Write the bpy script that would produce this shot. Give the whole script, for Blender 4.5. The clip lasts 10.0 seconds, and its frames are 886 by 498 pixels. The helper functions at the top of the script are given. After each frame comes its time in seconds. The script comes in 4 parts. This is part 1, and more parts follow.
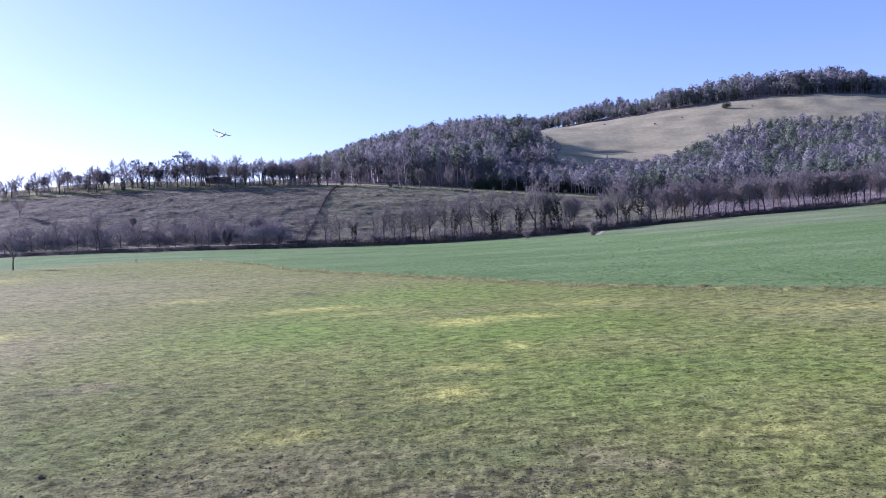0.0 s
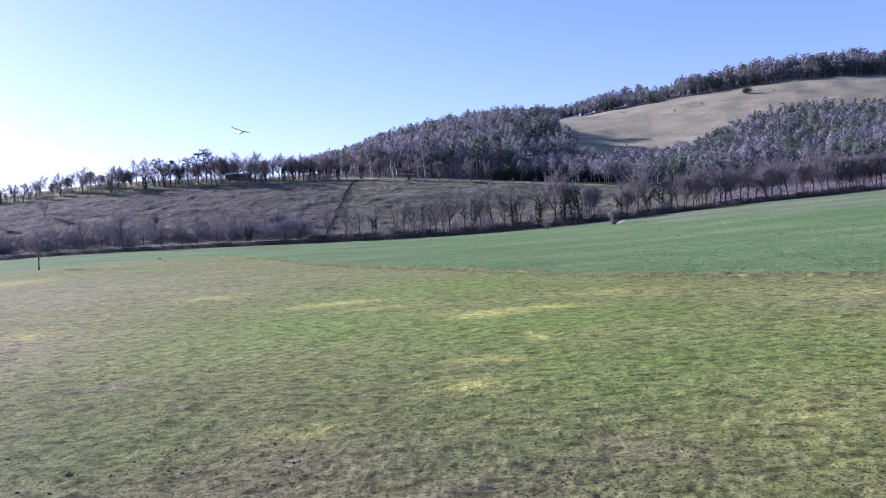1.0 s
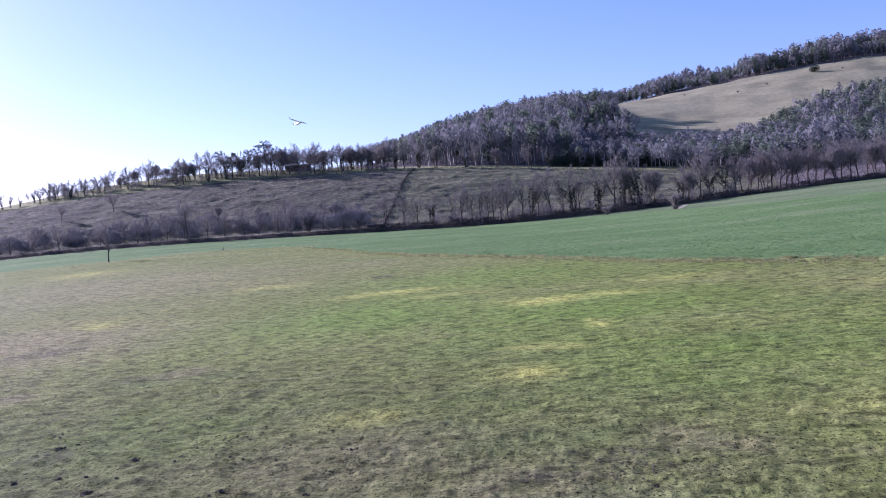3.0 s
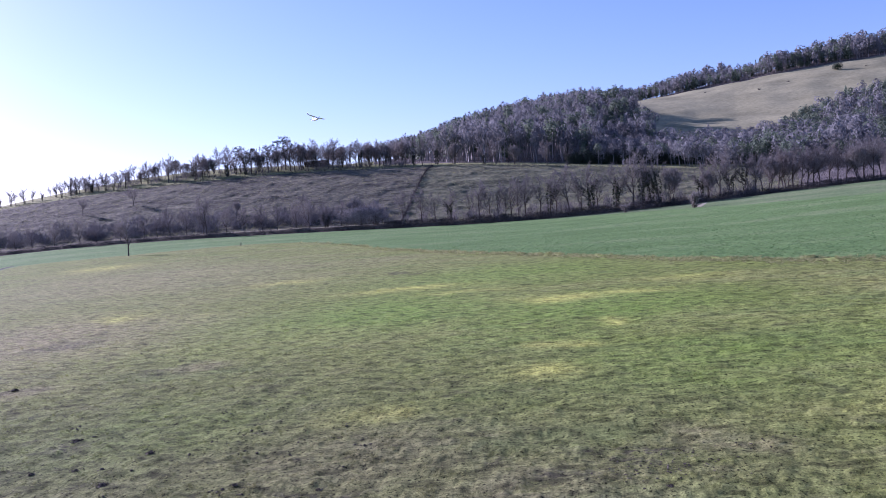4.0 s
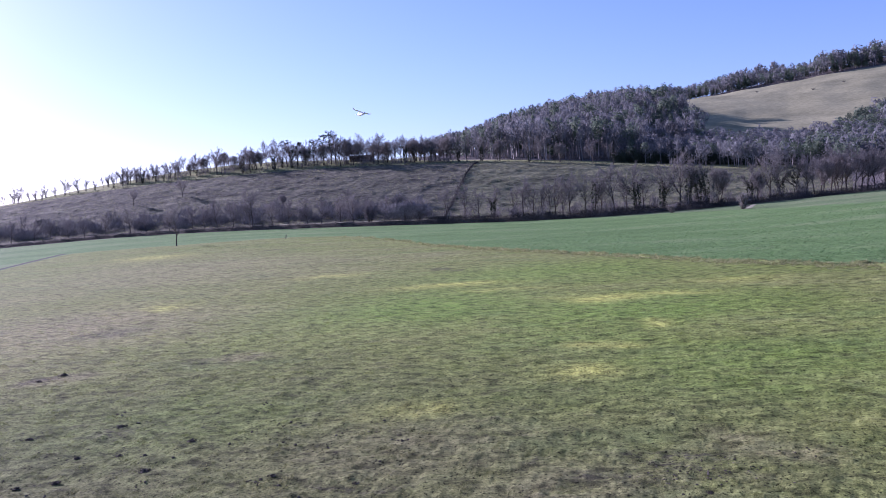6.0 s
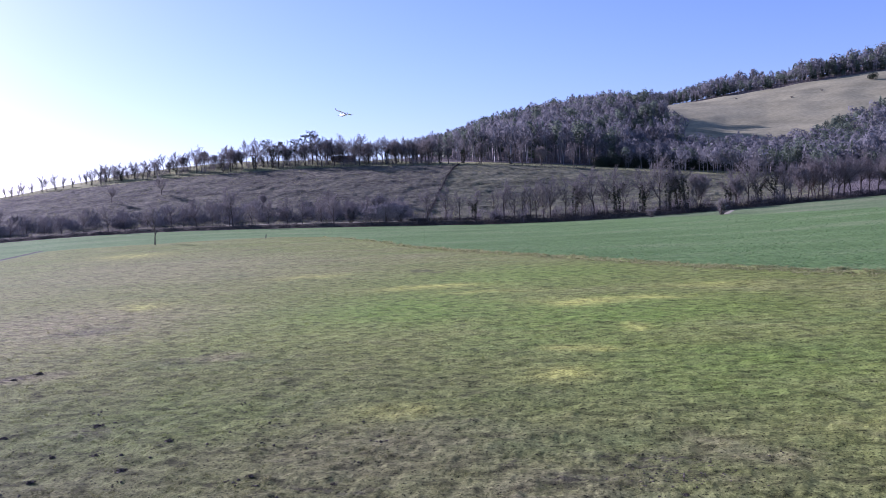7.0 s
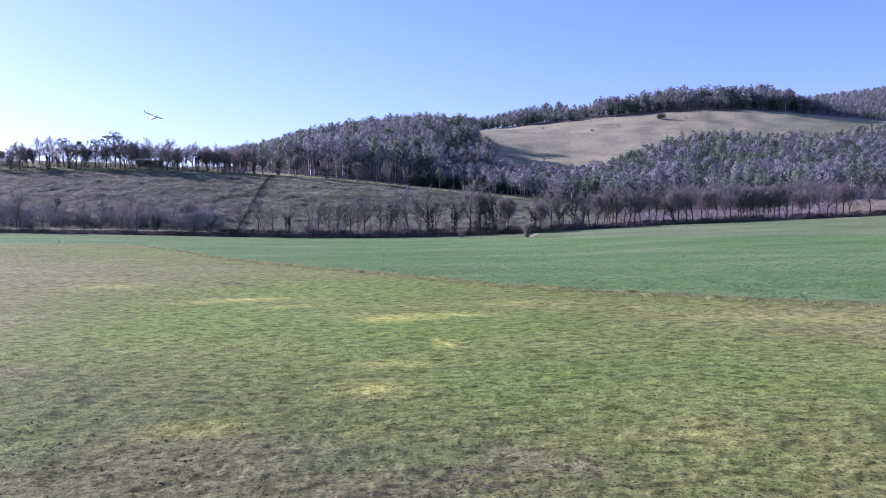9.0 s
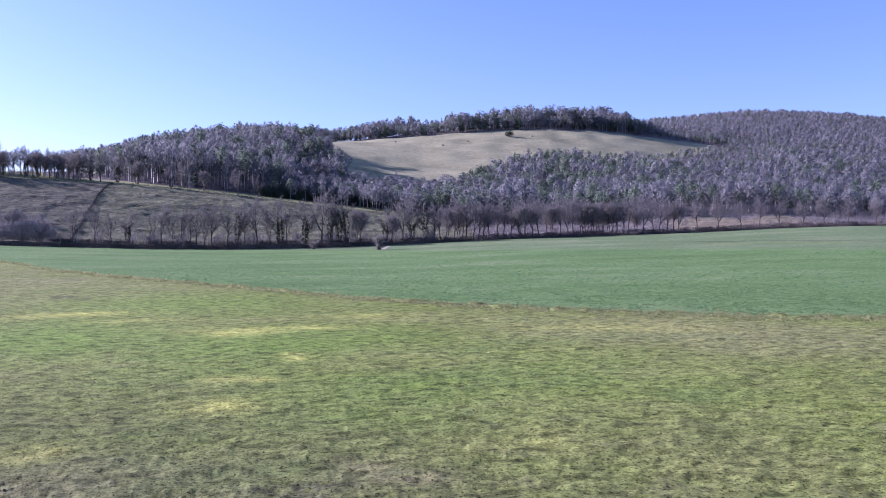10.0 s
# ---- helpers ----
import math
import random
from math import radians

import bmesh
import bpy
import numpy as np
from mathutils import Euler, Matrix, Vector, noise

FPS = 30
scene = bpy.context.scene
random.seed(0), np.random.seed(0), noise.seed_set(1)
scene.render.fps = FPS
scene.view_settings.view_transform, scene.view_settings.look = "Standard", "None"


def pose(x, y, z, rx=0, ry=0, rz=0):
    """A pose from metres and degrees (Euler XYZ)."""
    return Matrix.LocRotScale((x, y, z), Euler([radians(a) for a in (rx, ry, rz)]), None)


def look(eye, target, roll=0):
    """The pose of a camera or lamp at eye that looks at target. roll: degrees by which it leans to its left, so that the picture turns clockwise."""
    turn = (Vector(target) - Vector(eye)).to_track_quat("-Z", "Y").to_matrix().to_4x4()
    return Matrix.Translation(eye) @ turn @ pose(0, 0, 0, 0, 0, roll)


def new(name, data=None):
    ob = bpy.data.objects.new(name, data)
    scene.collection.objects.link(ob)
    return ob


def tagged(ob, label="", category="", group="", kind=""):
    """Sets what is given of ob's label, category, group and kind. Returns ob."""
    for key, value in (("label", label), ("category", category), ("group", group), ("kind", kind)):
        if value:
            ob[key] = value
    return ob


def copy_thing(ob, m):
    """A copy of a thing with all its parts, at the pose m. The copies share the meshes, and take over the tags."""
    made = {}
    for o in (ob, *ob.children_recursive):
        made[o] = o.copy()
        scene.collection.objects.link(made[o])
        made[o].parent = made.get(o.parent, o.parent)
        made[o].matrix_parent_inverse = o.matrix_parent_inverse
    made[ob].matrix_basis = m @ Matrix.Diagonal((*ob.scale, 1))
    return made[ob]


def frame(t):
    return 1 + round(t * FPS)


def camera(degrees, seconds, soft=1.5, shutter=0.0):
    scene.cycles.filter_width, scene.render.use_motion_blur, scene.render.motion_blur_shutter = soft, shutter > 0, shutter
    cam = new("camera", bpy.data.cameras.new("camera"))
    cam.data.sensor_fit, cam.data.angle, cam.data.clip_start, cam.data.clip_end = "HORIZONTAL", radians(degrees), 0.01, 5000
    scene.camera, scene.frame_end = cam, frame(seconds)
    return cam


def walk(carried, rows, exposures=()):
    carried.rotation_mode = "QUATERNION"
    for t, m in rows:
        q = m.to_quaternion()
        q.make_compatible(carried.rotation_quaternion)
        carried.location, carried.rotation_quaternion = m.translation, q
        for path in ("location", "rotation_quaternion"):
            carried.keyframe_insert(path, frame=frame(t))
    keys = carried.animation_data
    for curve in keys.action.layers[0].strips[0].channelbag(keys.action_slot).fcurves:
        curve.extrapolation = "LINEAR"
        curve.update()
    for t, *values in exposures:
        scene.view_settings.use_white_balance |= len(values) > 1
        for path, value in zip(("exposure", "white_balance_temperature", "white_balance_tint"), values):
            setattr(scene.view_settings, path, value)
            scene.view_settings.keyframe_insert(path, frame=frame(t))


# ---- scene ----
# ---- camera and path ----
cam = camera(56.8, 10.0, soft=0.7)
PATH = [
    (0.0, 0.00, 0.00, 6.00, -0.21, -1.53, 3.25),
    (0.5, 0.02, 0.01, 6.00, 0.49, -1.62, 3.72),
    (1.0, 0.05, 0.05, 6.00, 1.19, -1.98, 4.40),
    (1.5, 0.07, 0.08, 6.00, 2.85, -2.44, 4.78),
    (2.0, 0.12, 0.13, 6.00, 4.07, -2.54, 5.24),
    (2.5, 0.13, 0.17, 5.98, 4.58, -2.49, 5.40),
    (4.0, 0.20, 0.26, 5.95, 6.50, -2.61, 4.84),
    (4.5, 0.22, 0.30, 5.95, 6.83, -2.80, 4.93),
    (5.0, 0.23, 0.32, 5.95, 8.67, -2.93, 4.38),
    (5.5, 0.24, 0.32, 5.96, 9.61, -2.78, 3.79),
    (7.0, 0.24, 0.25, 5.97, 8.23, -2.59, 3.03),
    (7.5, 0.23, 0.19, 5.99, 5.47, -2.75, 2.45),
    (8.0, 0.19, 0.12, 6.00, 2.11, -2.44, 1.98),
    (8.5, 0.16, 0.07, 6.01, -1.34, -2.10, 0.91),
    (9.0, 0.14, 0.10, 6.00, -4.69, -1.92, 0.62),
    (9.5, 0.16, 0.16, 6.00, -9.03, -1.44, 0.16),
    (10.0, 0.19, 0.18, 5.99, -15.00, -1.10, 0.00),
]
walk(cam, [(t, pose(x, y, z, 90 + pitch, roll, yaw)) for t, x, y, z, yaw, pitch, roll in PATH],
     exposures=[(0.0, 1.06, 5400, 49), (2.5, 0.92, 5400, 49), (5.5, 0.80, 5400, 49), (8.0, 0.76, 5400, 49), (8.5, 0.89, 5400, 49), (9.0, 1.05, 5400, 49), (10.0, 1.12, 5400, 49)])

# ---- sky and sun: low winter sun from the left, a little ahead ----
SUN_AZ, SUN_EL = -58.0, 23.5
world = bpy.data.worlds.new("sky")
scene.world = world
world.use_nodes = True
wn = world.node_tree
sky = wn.nodes.new("ShaderNodeTexSky")
sky.sky_type, sky.sun_disc = "NISHITA", False
sky.sun_elevation, sky.sun_rotation = radians(SUN_EL), radians(SUN_AZ)
sky.air_density, sky.dust_density, sky.ozone_density, sky.altitude = 1.0, 0.7, 4.0, 250
wn.links.new(sky.outputs[0], wn.nodes["Background"].inputs[0])
wn.nodes["Background"].inputs[1].default_value = 0.085
sun = new("sun", bpy.data.lights.new("sun", "SUN"))
sun.data.energy, sun.data.angle, sun.data.color = 5.0, radians(0.6), (1.0, 0.94, 0.85)
sa, se = radians(SUN_AZ), radians(SUN_EL)
sun.matrix_world = look((0, 0, 80), (-math.sin(sa) * math.cos(se) * 50, -math.cos(sa) * math.cos(se) * 50, 80 - math.sin(se) * 50))


# ---- materials ----
def nodes_of(name, rough=0.9, spec=0.2):
    m = bpy.data.materials.new(name)
    m.use_nodes = True
    t = m.node_tree
    b = t.nodes["Principled BSDF"]
    b.inputs["Roughness"].default_value = rough
    b.inputs["Specular IOR Level"].default_value = spec
    return m, t, b


def noise_node(t, scale, detail=3.0, stretch=(1, 1, 1), turn=0.0, rough=0.6):
    co = t.nodes.new("ShaderNodeTexCoord")
    mp = t.nodes.new("ShaderNodeMapping")
    mp.inputs["Scale"].default_value = stretch
    mp.inputs["Rotation"].default_value = (0, 0, radians(turn))
    n = t.nodes.new("ShaderNodeTexNoise")
    n.inputs["Scale"].default_value, n.inputs["Detail"].default_value, n.inputs["Roughness"].default_value = scale, detail, rough
    t.links.new(co.outputs["Object"], mp.inputs[0])
    t.links.new(mp.outputs[0], n.inputs["Vector"])
    return n


def ramp(t, source, stops):
    r = t.nodes.new("ShaderNodeValToRGB")
    while len(r.color_ramp.elements) < len(stops):
        r.color_ramp.elements.new(0.5)
    for e, (p, c) in zip(r.color_ramp.elements, stops):
        e.position, e.color = p, (*c, 1) if len(c) == 3 else (c[0], c[0], c[0], 1)
    t.links.new(source, r.inputs[0])
    return r.outputs[0]


def mixed(t, a, b, fac, kind="MIX"):
    m = t.nodes.new("ShaderNodeMix")
    m.data_type, m.blend_type = "RGBA", kind
    for sock, v in ((0, fac), (6, a), (7, b)):
        if isinstance(v, (tuple, float, int)):
            m.inputs[sock].default_value = (*v, 1) if isinstance(v, tuple) else v
        else:
            t.links.new(v, m.inputs[sock])
    return m.outputs[2]


def bumped(t, b, source, strength, dist):
    n = t.nodes.new("ShaderNodeBump")
    n.inputs["Strength"].default_value, n.inputs["Distance"].default_value = strength, dist
    t.links.new(source, n.inputs["Height"])
    t.links.new(n.outputs[0], b.inputs["Normal"])


def see_through(t, b, colour, share):
    """Thin leaves let part of the light through."""
    tr = t.nodes.new("ShaderNodeBsdfTranslucent")
    mx = t.nodes.new("ShaderNodeMixShader")
    mx.inputs[0].default_value = share
    t.links.new(colour, tr.inputs["Color"])
    t.links.new(b.outputs[0], mx.inputs[1])
    t.links.new(tr.outputs[0], mx.inputs[2])
    t.links.new(mx.outputs[0], t.nodes["Material Output"].inputs["Surface"])


def meadow_colour(t):
    big = ramp(t, noise_node(t, 0.05, 3, (1.0, 1.4, 1), 20).outputs[0], [(0.40, (0.0,)), (0.62, (1.0,))])
    base = mixed(t, (0.200, 0.252, 0.058), (0.230, 0.260, 0.076), big)
    pale = ramp(t, noise_node(t, 0.13, 6, (0.8, 1.3, 1), 12, 0.72).outputs[0], [(0.50, (0.0,)), (0.72, (0.55,))])
    base = mixed(t, base, (0.37, 0.38, 0.135), pale)
    lush = ramp(t, noise_node(t, 0.11, 3, (1, 1.5, 1), -25).outputs[0], [(0.54, (0.0,)), (0.70, (0.55,))])
    base = mixed(t, base, (0.160, 0.240, 0.066), lush)
    bare = ramp(t, noise_node(t, 0.55, 6, (1, 1.3, 1), 40, 0.7).outputs[0], [(0.54, (0.0,)), (0.70, (0.45,))])
    base = mixed(t, base, (0.150, 0.128, 0.078), bare)
    # the patches that lie in fixed places, frayed by noise
    at = t.nodes.new("ShaderNodeVertexColor")
    at.layer_name = "patches"
    parts = t.nodes.new("ShaderNodeSeparateColor")
    t.links.new(at.outputs[0], parts.inputs[0])
    fray = ramp(t, noise_node(t, 1.6, 5, (0.7, 1.3, 1), 10, 0.7).outputs[0], [(0.34, (0.25,)), (0.54, (1.0,))])
    for k, colour in ((1, (0.330, 0.292, 0.160)), (2, (0.180, 0.310, 0.050)), (0, (0.54, 0.56, 0.135))):
        base = mixed(t, base, colour, mixed(t, parts.outputs[k], fray, 1.0, "MULTIPLY"))
    crumbly = ramp(t, noise_node(t, 4.5, 4, (0.8, 1.2, 1), 0, 0.7).outputs[0], [(0.42, (0.0,)), (0.56, (1.0,))])
    base = mixed(t, base, (0.085, 0.076, 0.062), mixed(t, at.outputs["Alpha"], crumbly, 1.0, "MULTIPLY"))
    # worn ground with moss and soil round the mole runs; vignette darkening is mixed into its colour
    co = t.nodes.new("ShaderNodeTexCoord")
    far = t.nodes.new("ShaderNodeVectorMath")
    far.operation = "DISTANCE"
    far.inputs[1].default_value = (-13, 11, 0)
    t.links.new(co.outputs["Object"], far.inputs[0])
    wob = t.nodes.new("ShaderNodeMath")
    wob.operation = "MULTIPLY_ADD"
    wob.inputs[1].default_value = 26
    t.links.new(noise_node(t, 0.16, 5, rough=0.65).outputs[0], wob.inputs[0])
    t.links.new(far.outputs["Value"], wob.inputs[2])
    div = t.nodes.new("ShaderNodeMath")
    div.operation = "DIVIDE"
    div.inputs[1].default_value = 60
    t.links.new(wob.outputs[0], div.inputs[0])
    worn = ramp(t, div.outputs[0], [(0.26, (0.75,)), (0.72, (0.0,))])
    return mixed(t, base, (0.120, 0.116, 0.062), worn)


def meadow_material():
    m, t, b = nodes_of("meadow_grass", 0.95, 0.07)
    base = meadow_colour(t)
    # Small shadows between grass clumps are put into the colour, at three noise scales.
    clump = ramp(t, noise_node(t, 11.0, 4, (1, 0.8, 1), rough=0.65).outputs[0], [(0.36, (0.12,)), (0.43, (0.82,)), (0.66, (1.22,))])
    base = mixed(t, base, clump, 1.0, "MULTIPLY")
    tuft_shade = ramp(t, noise_node(t, 2.4, 3, (0.8, 1.2, 1), 30, 0.6).outputs[0], [(0.36, (0.60,)), (0.52, (1.0,)), (0.66, (1.2,))])
    base = mixed(t, base, tuft_shade, 1.0, "MULTIPLY")
    gap_shade = ramp(t, noise_node(t, 1.2, 4, (0.8, 1.2, 1), -15, 0.7).outputs[0], [(0.37, (0.50,)), (0.48, (0.98,)), (0.7, (1.2,))])
    base = mixed(t, base, gap_shade, 1.0, "MULTIPLY")
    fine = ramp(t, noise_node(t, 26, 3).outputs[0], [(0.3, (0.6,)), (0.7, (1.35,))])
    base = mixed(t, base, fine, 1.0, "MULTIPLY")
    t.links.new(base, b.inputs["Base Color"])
    bumped(t, b, noise_node(t, 20.0, 3, rough=0.65).outputs[0], 1.0, 0.055)
    return m


def blade_material():
    """Grass blades take the colour of the meadow where they stand."""
    m, t, b = nodes_of("meadow_blades", 0.9, 0.06)
    g = t.nodes.new("ShaderNodeNewGeometry")
    own = ramp(t, g.outputs["Random Per Island"], [(0.0, (0.5,)), (1.0, (1.5,))])
    base = mixed(t, meadow_colour(t), own, 1.0, "MULTIPLY")
    straw = ramp(t, g.outputs["Random Per Island"], [(0.88, (0.0,)), (0.92, (0.4,))])
    base = mixed(t, base, (0.36, 0.31, 0.16), straw)
    t.links.new(base, b.inputs["Base Color"])
    see_through(t, b, base, 0.42)
    return m


def soil_grass(name, colours, scale, clump_scale, bump_scale, bump, stretch=(1, 1, 1), turn=0, contrast=1.0):
    m, t, b = nodes_of(name, 0.95, 0.08)
    base = ramp(t, noise_node(t, scale, 4, stretch, turn).outputs[0], [(0.32, colours[0]), (0.5, colours[1]), (0.68, colours[2])])
    clump = ramp(t, noise_node(t, clump_scale, 4, stretch, turn, 0.65).outputs[0], [(0.34, (1 - 0.5 * contrast,)), (0.66, (1 + 0.35 * contrast,))])
    base = mixed(t, base, clump, 1.0, "MULTIPLY")
    t.links.new(base, b.inputs["Base Color"])
    bumped(t, b, noise_node(t, bump_scale, 5, stretch, turn).outputs[0], 1.0, bump)
    return m


def island_material(name, colours, rough=0.85, patch=None, spec=0.2, thin=0.0):
    """Each loose piece takes its own shade between the colours."""
    m, t, b = nodes_of(name, rough, spec)
    g = t.nodes.new("ShaderNodeNewGeometry")
    n = len(colours)
    base = ramp(t, g.outputs["Random Per Island"], [(i / max(1, n - 1), c) for i, c in enumerate(colours)])
    if patch:
        shade = ramp(t, noise_node(t, patch, 2).outputs[0], [(0.36, (0.65,)), (0.64, (1.35,))])
        base = mixed(t, base, shade, 1.0, "MULTIPLY")
    t.links.new(base, b.inputs["Base Color"])
    if thin:
        see_through(t, b, base, thin)
    return m


def bark_material(name, dark, light, scale=3.0):
    m, t, b = nodes_of(name)
    n = noise_node(t, scale, 4, (3, 3, 0.5))
    t.links.new(ramp(t, n.outputs[0], [(0.35, dark), (0.65, light)]), b.inputs["Base Color"])
    bumped(t, b, n.outputs[0], 0.6, 0.05)
    return m


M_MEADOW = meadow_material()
M_VERGE = soil_grass("verge_soil", [(0.12, 0.13, 0.05), (0.21, 0.245, 0.075), (0.17, 0.245, 0.06)], 0.6, 3, 6, 0.06)
M_CROP = soil_grass("winter_crop", [(0.108, 0.190, 0.058), (0.132, 0.228, 0.072), (0.185, 0.26, 0.104)], 0.05, 3.2, 4.5, 0.2, (0.6, 1.4, 1), 35)
M_CROPFAR = soil_grass("winter_crop_beyond_crest", [(0.122, 0.180, 0.074), (0.146, 0.210, 0.088), (0.196, 0.24, 0.118)], 0.05, 2.6, 4.5, 0.16, (0.6, 1.4, 1), 35)
M_LITTER = soil_grass("leaf_litter", [(0.045, 0.040, 0.030), (0.085, 0.075, 0.05), (0.125, 0.112, 0.075)], 0.25, 1.2, 1.5, 0.3)
M_SLOPE = soil_grass("dry_slope_grass", [(0.066, 0.066, 0.052), (0.120, 0.119, 0.084), (0.174, 0.172, 0.116)], 0.10, 0.9, 1.2, 0.5, (0.6, 1.7, 1), 0, 1.35)
M_BANK = soil_grass("olive_slope_grass", [(0.088, 0.092, 0.058), (0.146, 0.152, 0.090), (0.205, 0.21, 0.126)], 0.10, 0.9, 1.2, 0.5, (0.6, 1.7, 1), 0, 1.35)
M_TERRACE = soil_grass("terrace_grass", [(0.21, 0.225, 0.09), (0.28, 0.285, 0.12), (0.24, 0.27, 0.10)], 0.08, 0.7, 1.0, 0.2)
M_HAY = soil_grass("hill_pasture", [(0.214, 0.211, 0.120), (0.270, 0.264, 0.152), (0.318, 0.310, 0.180)], 0.022, 0.3, 0.6, 0.15, (1, 1.2, 1), 10, 0.4)
M_WOODFLOOR = soil_grass("woodland_floor", [(0.13, 0.115, 0.10), (0.18, 0.16, 0.14), (0.23, 0.205, 0.18)], 0.08, 0.6, 0.8, 0.4)
M_CLEARING = soil_grass("clearing_grass", [(0.165, 0.145, 0.092), (0.215, 0.187, 0.122), (0.19, 0.172, 0.108)], 0.07, 0.5, 0.8, 0.4)
M_BARK = bark_material("bark", (0.055, 0.045, 0.038), (0.13, 0.11, 0.09))
M_TWIG = island_material("twigs", [(0.11, 0.103, 0.100), (0.175, 0.165, 0.158), (0.25, 0.236, 0.226)], thin=0.3)
M_TWIG_PALE = island_material("pale_twigs", [(0.145, 0.135, 0.126), (0.22, 0.206, 0.190), (0.31, 0.29, 0.262)], thin=0.3)
M_IVY = island_material("ivy_leaves", [(0.014, 0.022, 0.012), (0.026, 0.040, 0.018), (0.045, 0.06, 0.028)], 0.6, spec=0.4)
M_NEEDLE = island_material("pine_needles", [(0.018, 0.030, 0.018), (0.032, 0.050, 0.026), (0.055, 0.075, 0.038)], 0.7)
# Distant wood: twig and needle colours are lifted to carry the haze.
M_FORTWIG = island_material("hazed_wood_twigs", [(0.182, 0.188, 0.190), (0.200, 0.205, 0.206), (0.220, 0.224, 0.223)], patch=0.13, thin=0.5)
M_FORNEEDLE = island_material("hazed_wood_needles", [(0.100, 0.134, 0.096), (0.128, 0.166, 0.114), (0.155, 0.196, 0.132)], 0.75, patch=0.1, thin=0.45)
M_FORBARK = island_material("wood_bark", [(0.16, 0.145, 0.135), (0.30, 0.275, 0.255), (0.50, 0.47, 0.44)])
M_GRASSBLADE = blade_material()
M_DRYGRASS = island_material("dry_grass", [(0.12, 0.125, 0.055), (0.27, 0.28, 0.11), (0.47, 0.46, 0.23), (0.20, 0.28, 0.08)], thin=0.5)
M_CROPLEAF = island_material("crop_leaves", [(0.105, 0.20, 0.070), (0.150, 0.265, 0.095), (0.22, 0.325, 0.15)], thin=0.5)
M_TRACK = soil_grass("pale_track", [(0.25, 0.24, 0.165), (0.35, 0.335, 0.235), (0.30, 0.29, 0.20)], 0.4, 2, 3, 0.1)
M_BARE = soil_grass("trampled_grass", [(0.10, 0.11, 0.042), (0.145, 0.158, 0.056), (0.19, 0.21, 0.075)], 0.8, 3, 6, 0.06)
M_EARTH = soil_grass("molehill_earth", [(0.050, 0.044, 0.035), (0.092, 0.080, 0.063), (0.16, 0.142, 0.115)], 6, 14, 18, 0.06)


# ---- ground form ----
EYE = 6.0
AZ = np.array([-45, -38, -31, -24, -17, -10, -3, 4, 11, 18, 25, 32, 39, 46], float)
DEPTH = np.array([40, 258, 360, 405, 620, 860, 1050, 1500, 2600], float)
# rise of the land as seen from the eye, in degrees, along each bearing
RISE = {
    1: [-0.55, -0.50, -0.28, -0.37, -0.60, -0.85, -1.08, -1.06, -0.85, -0.45, -0.20, 0.05, 0.45, 0.50],
    2: [1.20, 2.00, 2.85, 3.32, 3.52, 3.36, 3.00, 2.22, 1.45, 0.85, 0.70, 1.35, 1.15, 0.70],
    3: [1.10, 1.95, 3.25, 4.10, 4.05, 3.60, 3.15, 2.45, 1.75, 1.25, 1.30, 1.70, 1.55, 1.20],
    4: [0.50, 1.10, 2.20, 3.20, 3.30, 3.60, 4.95, 5.75, 4.10, 4.40, 4.50, 4.00, 3.80, 3.30],
    5: [0.30, 0.60, 1.20, 2.00, 2.20, 2.90, 5.00, 6.05, 6.52, 7.12, 7.15, 5.95, 5.00, 4.60],
    6: [0.20, 0.40, 0.80, 1.40, 1.60, 2.00, 3.60, 5.20, 6.50, 7.35, 7.85, 6.70, 6.00, 5.50],
    7: [0.10, 0.20, 0.40, 0.70, 0.90, 1.20, 2.20, 3.40, 4.40, 5.60, 6.40, 7.25, 7.10, 5.90],
}


def bearing(x, y):
    return np.degrees(np.arctan2(x, y)), np.hypot(x, y)


WAVES = {}


def ripple(x, y, size, seed):
    """Cheap smooth unevenness from a few crossed waves."""
    v = np.zeros_like(x)
    if (size, seed) not in WAVES:
        rng = np.random.RandomState(seed)
        WAVES[size, seed] = [(rng.uniform(0, 6.283), rng.uniform(0.6, 1.7) * 6.283 / size, rng.uniform(0, 6.283)) for _ in range(7)]
    for a, k, p in WAVES[size, seed]:
        v = v + np.sin((x * np.cos(a) + y * np.sin(a)) * k + p + 1.3 * np.sin((x * np.sin(a) - y * np.cos(a)) * k * 0.6 + p))
    return v / 7


def hummocks(x, y, size, seed):
    """Smooth lattice noise, about -1 to 1."""
    u, v = x / size, y / size
    i, j = np.floor(u), np.floor(v)
    fu, fv = u - i, v - j
    fu, fv = fu * fu * (3 - 2 * fu), fv * fv * (3 - 2 * fv)

    def h(a, b):
        q = np.sin(a * 127.1 + b * 311.7 + seed * 74.7) * 43758.5453
        return (q - np.floor(q)) * 2 - 1
    return (h(i, j) * (1 - fu) + h(i + 1, j) * fu) * (1 - fv) + (h(i, j + 1) * (1 - fu) + h(i + 1, j + 1) * fu) * fv


def smoothstep(a, b, v):
    u = np.clip((v - a) / (b - a), 0, 1)
    return u * u * (3 - 2 * u)


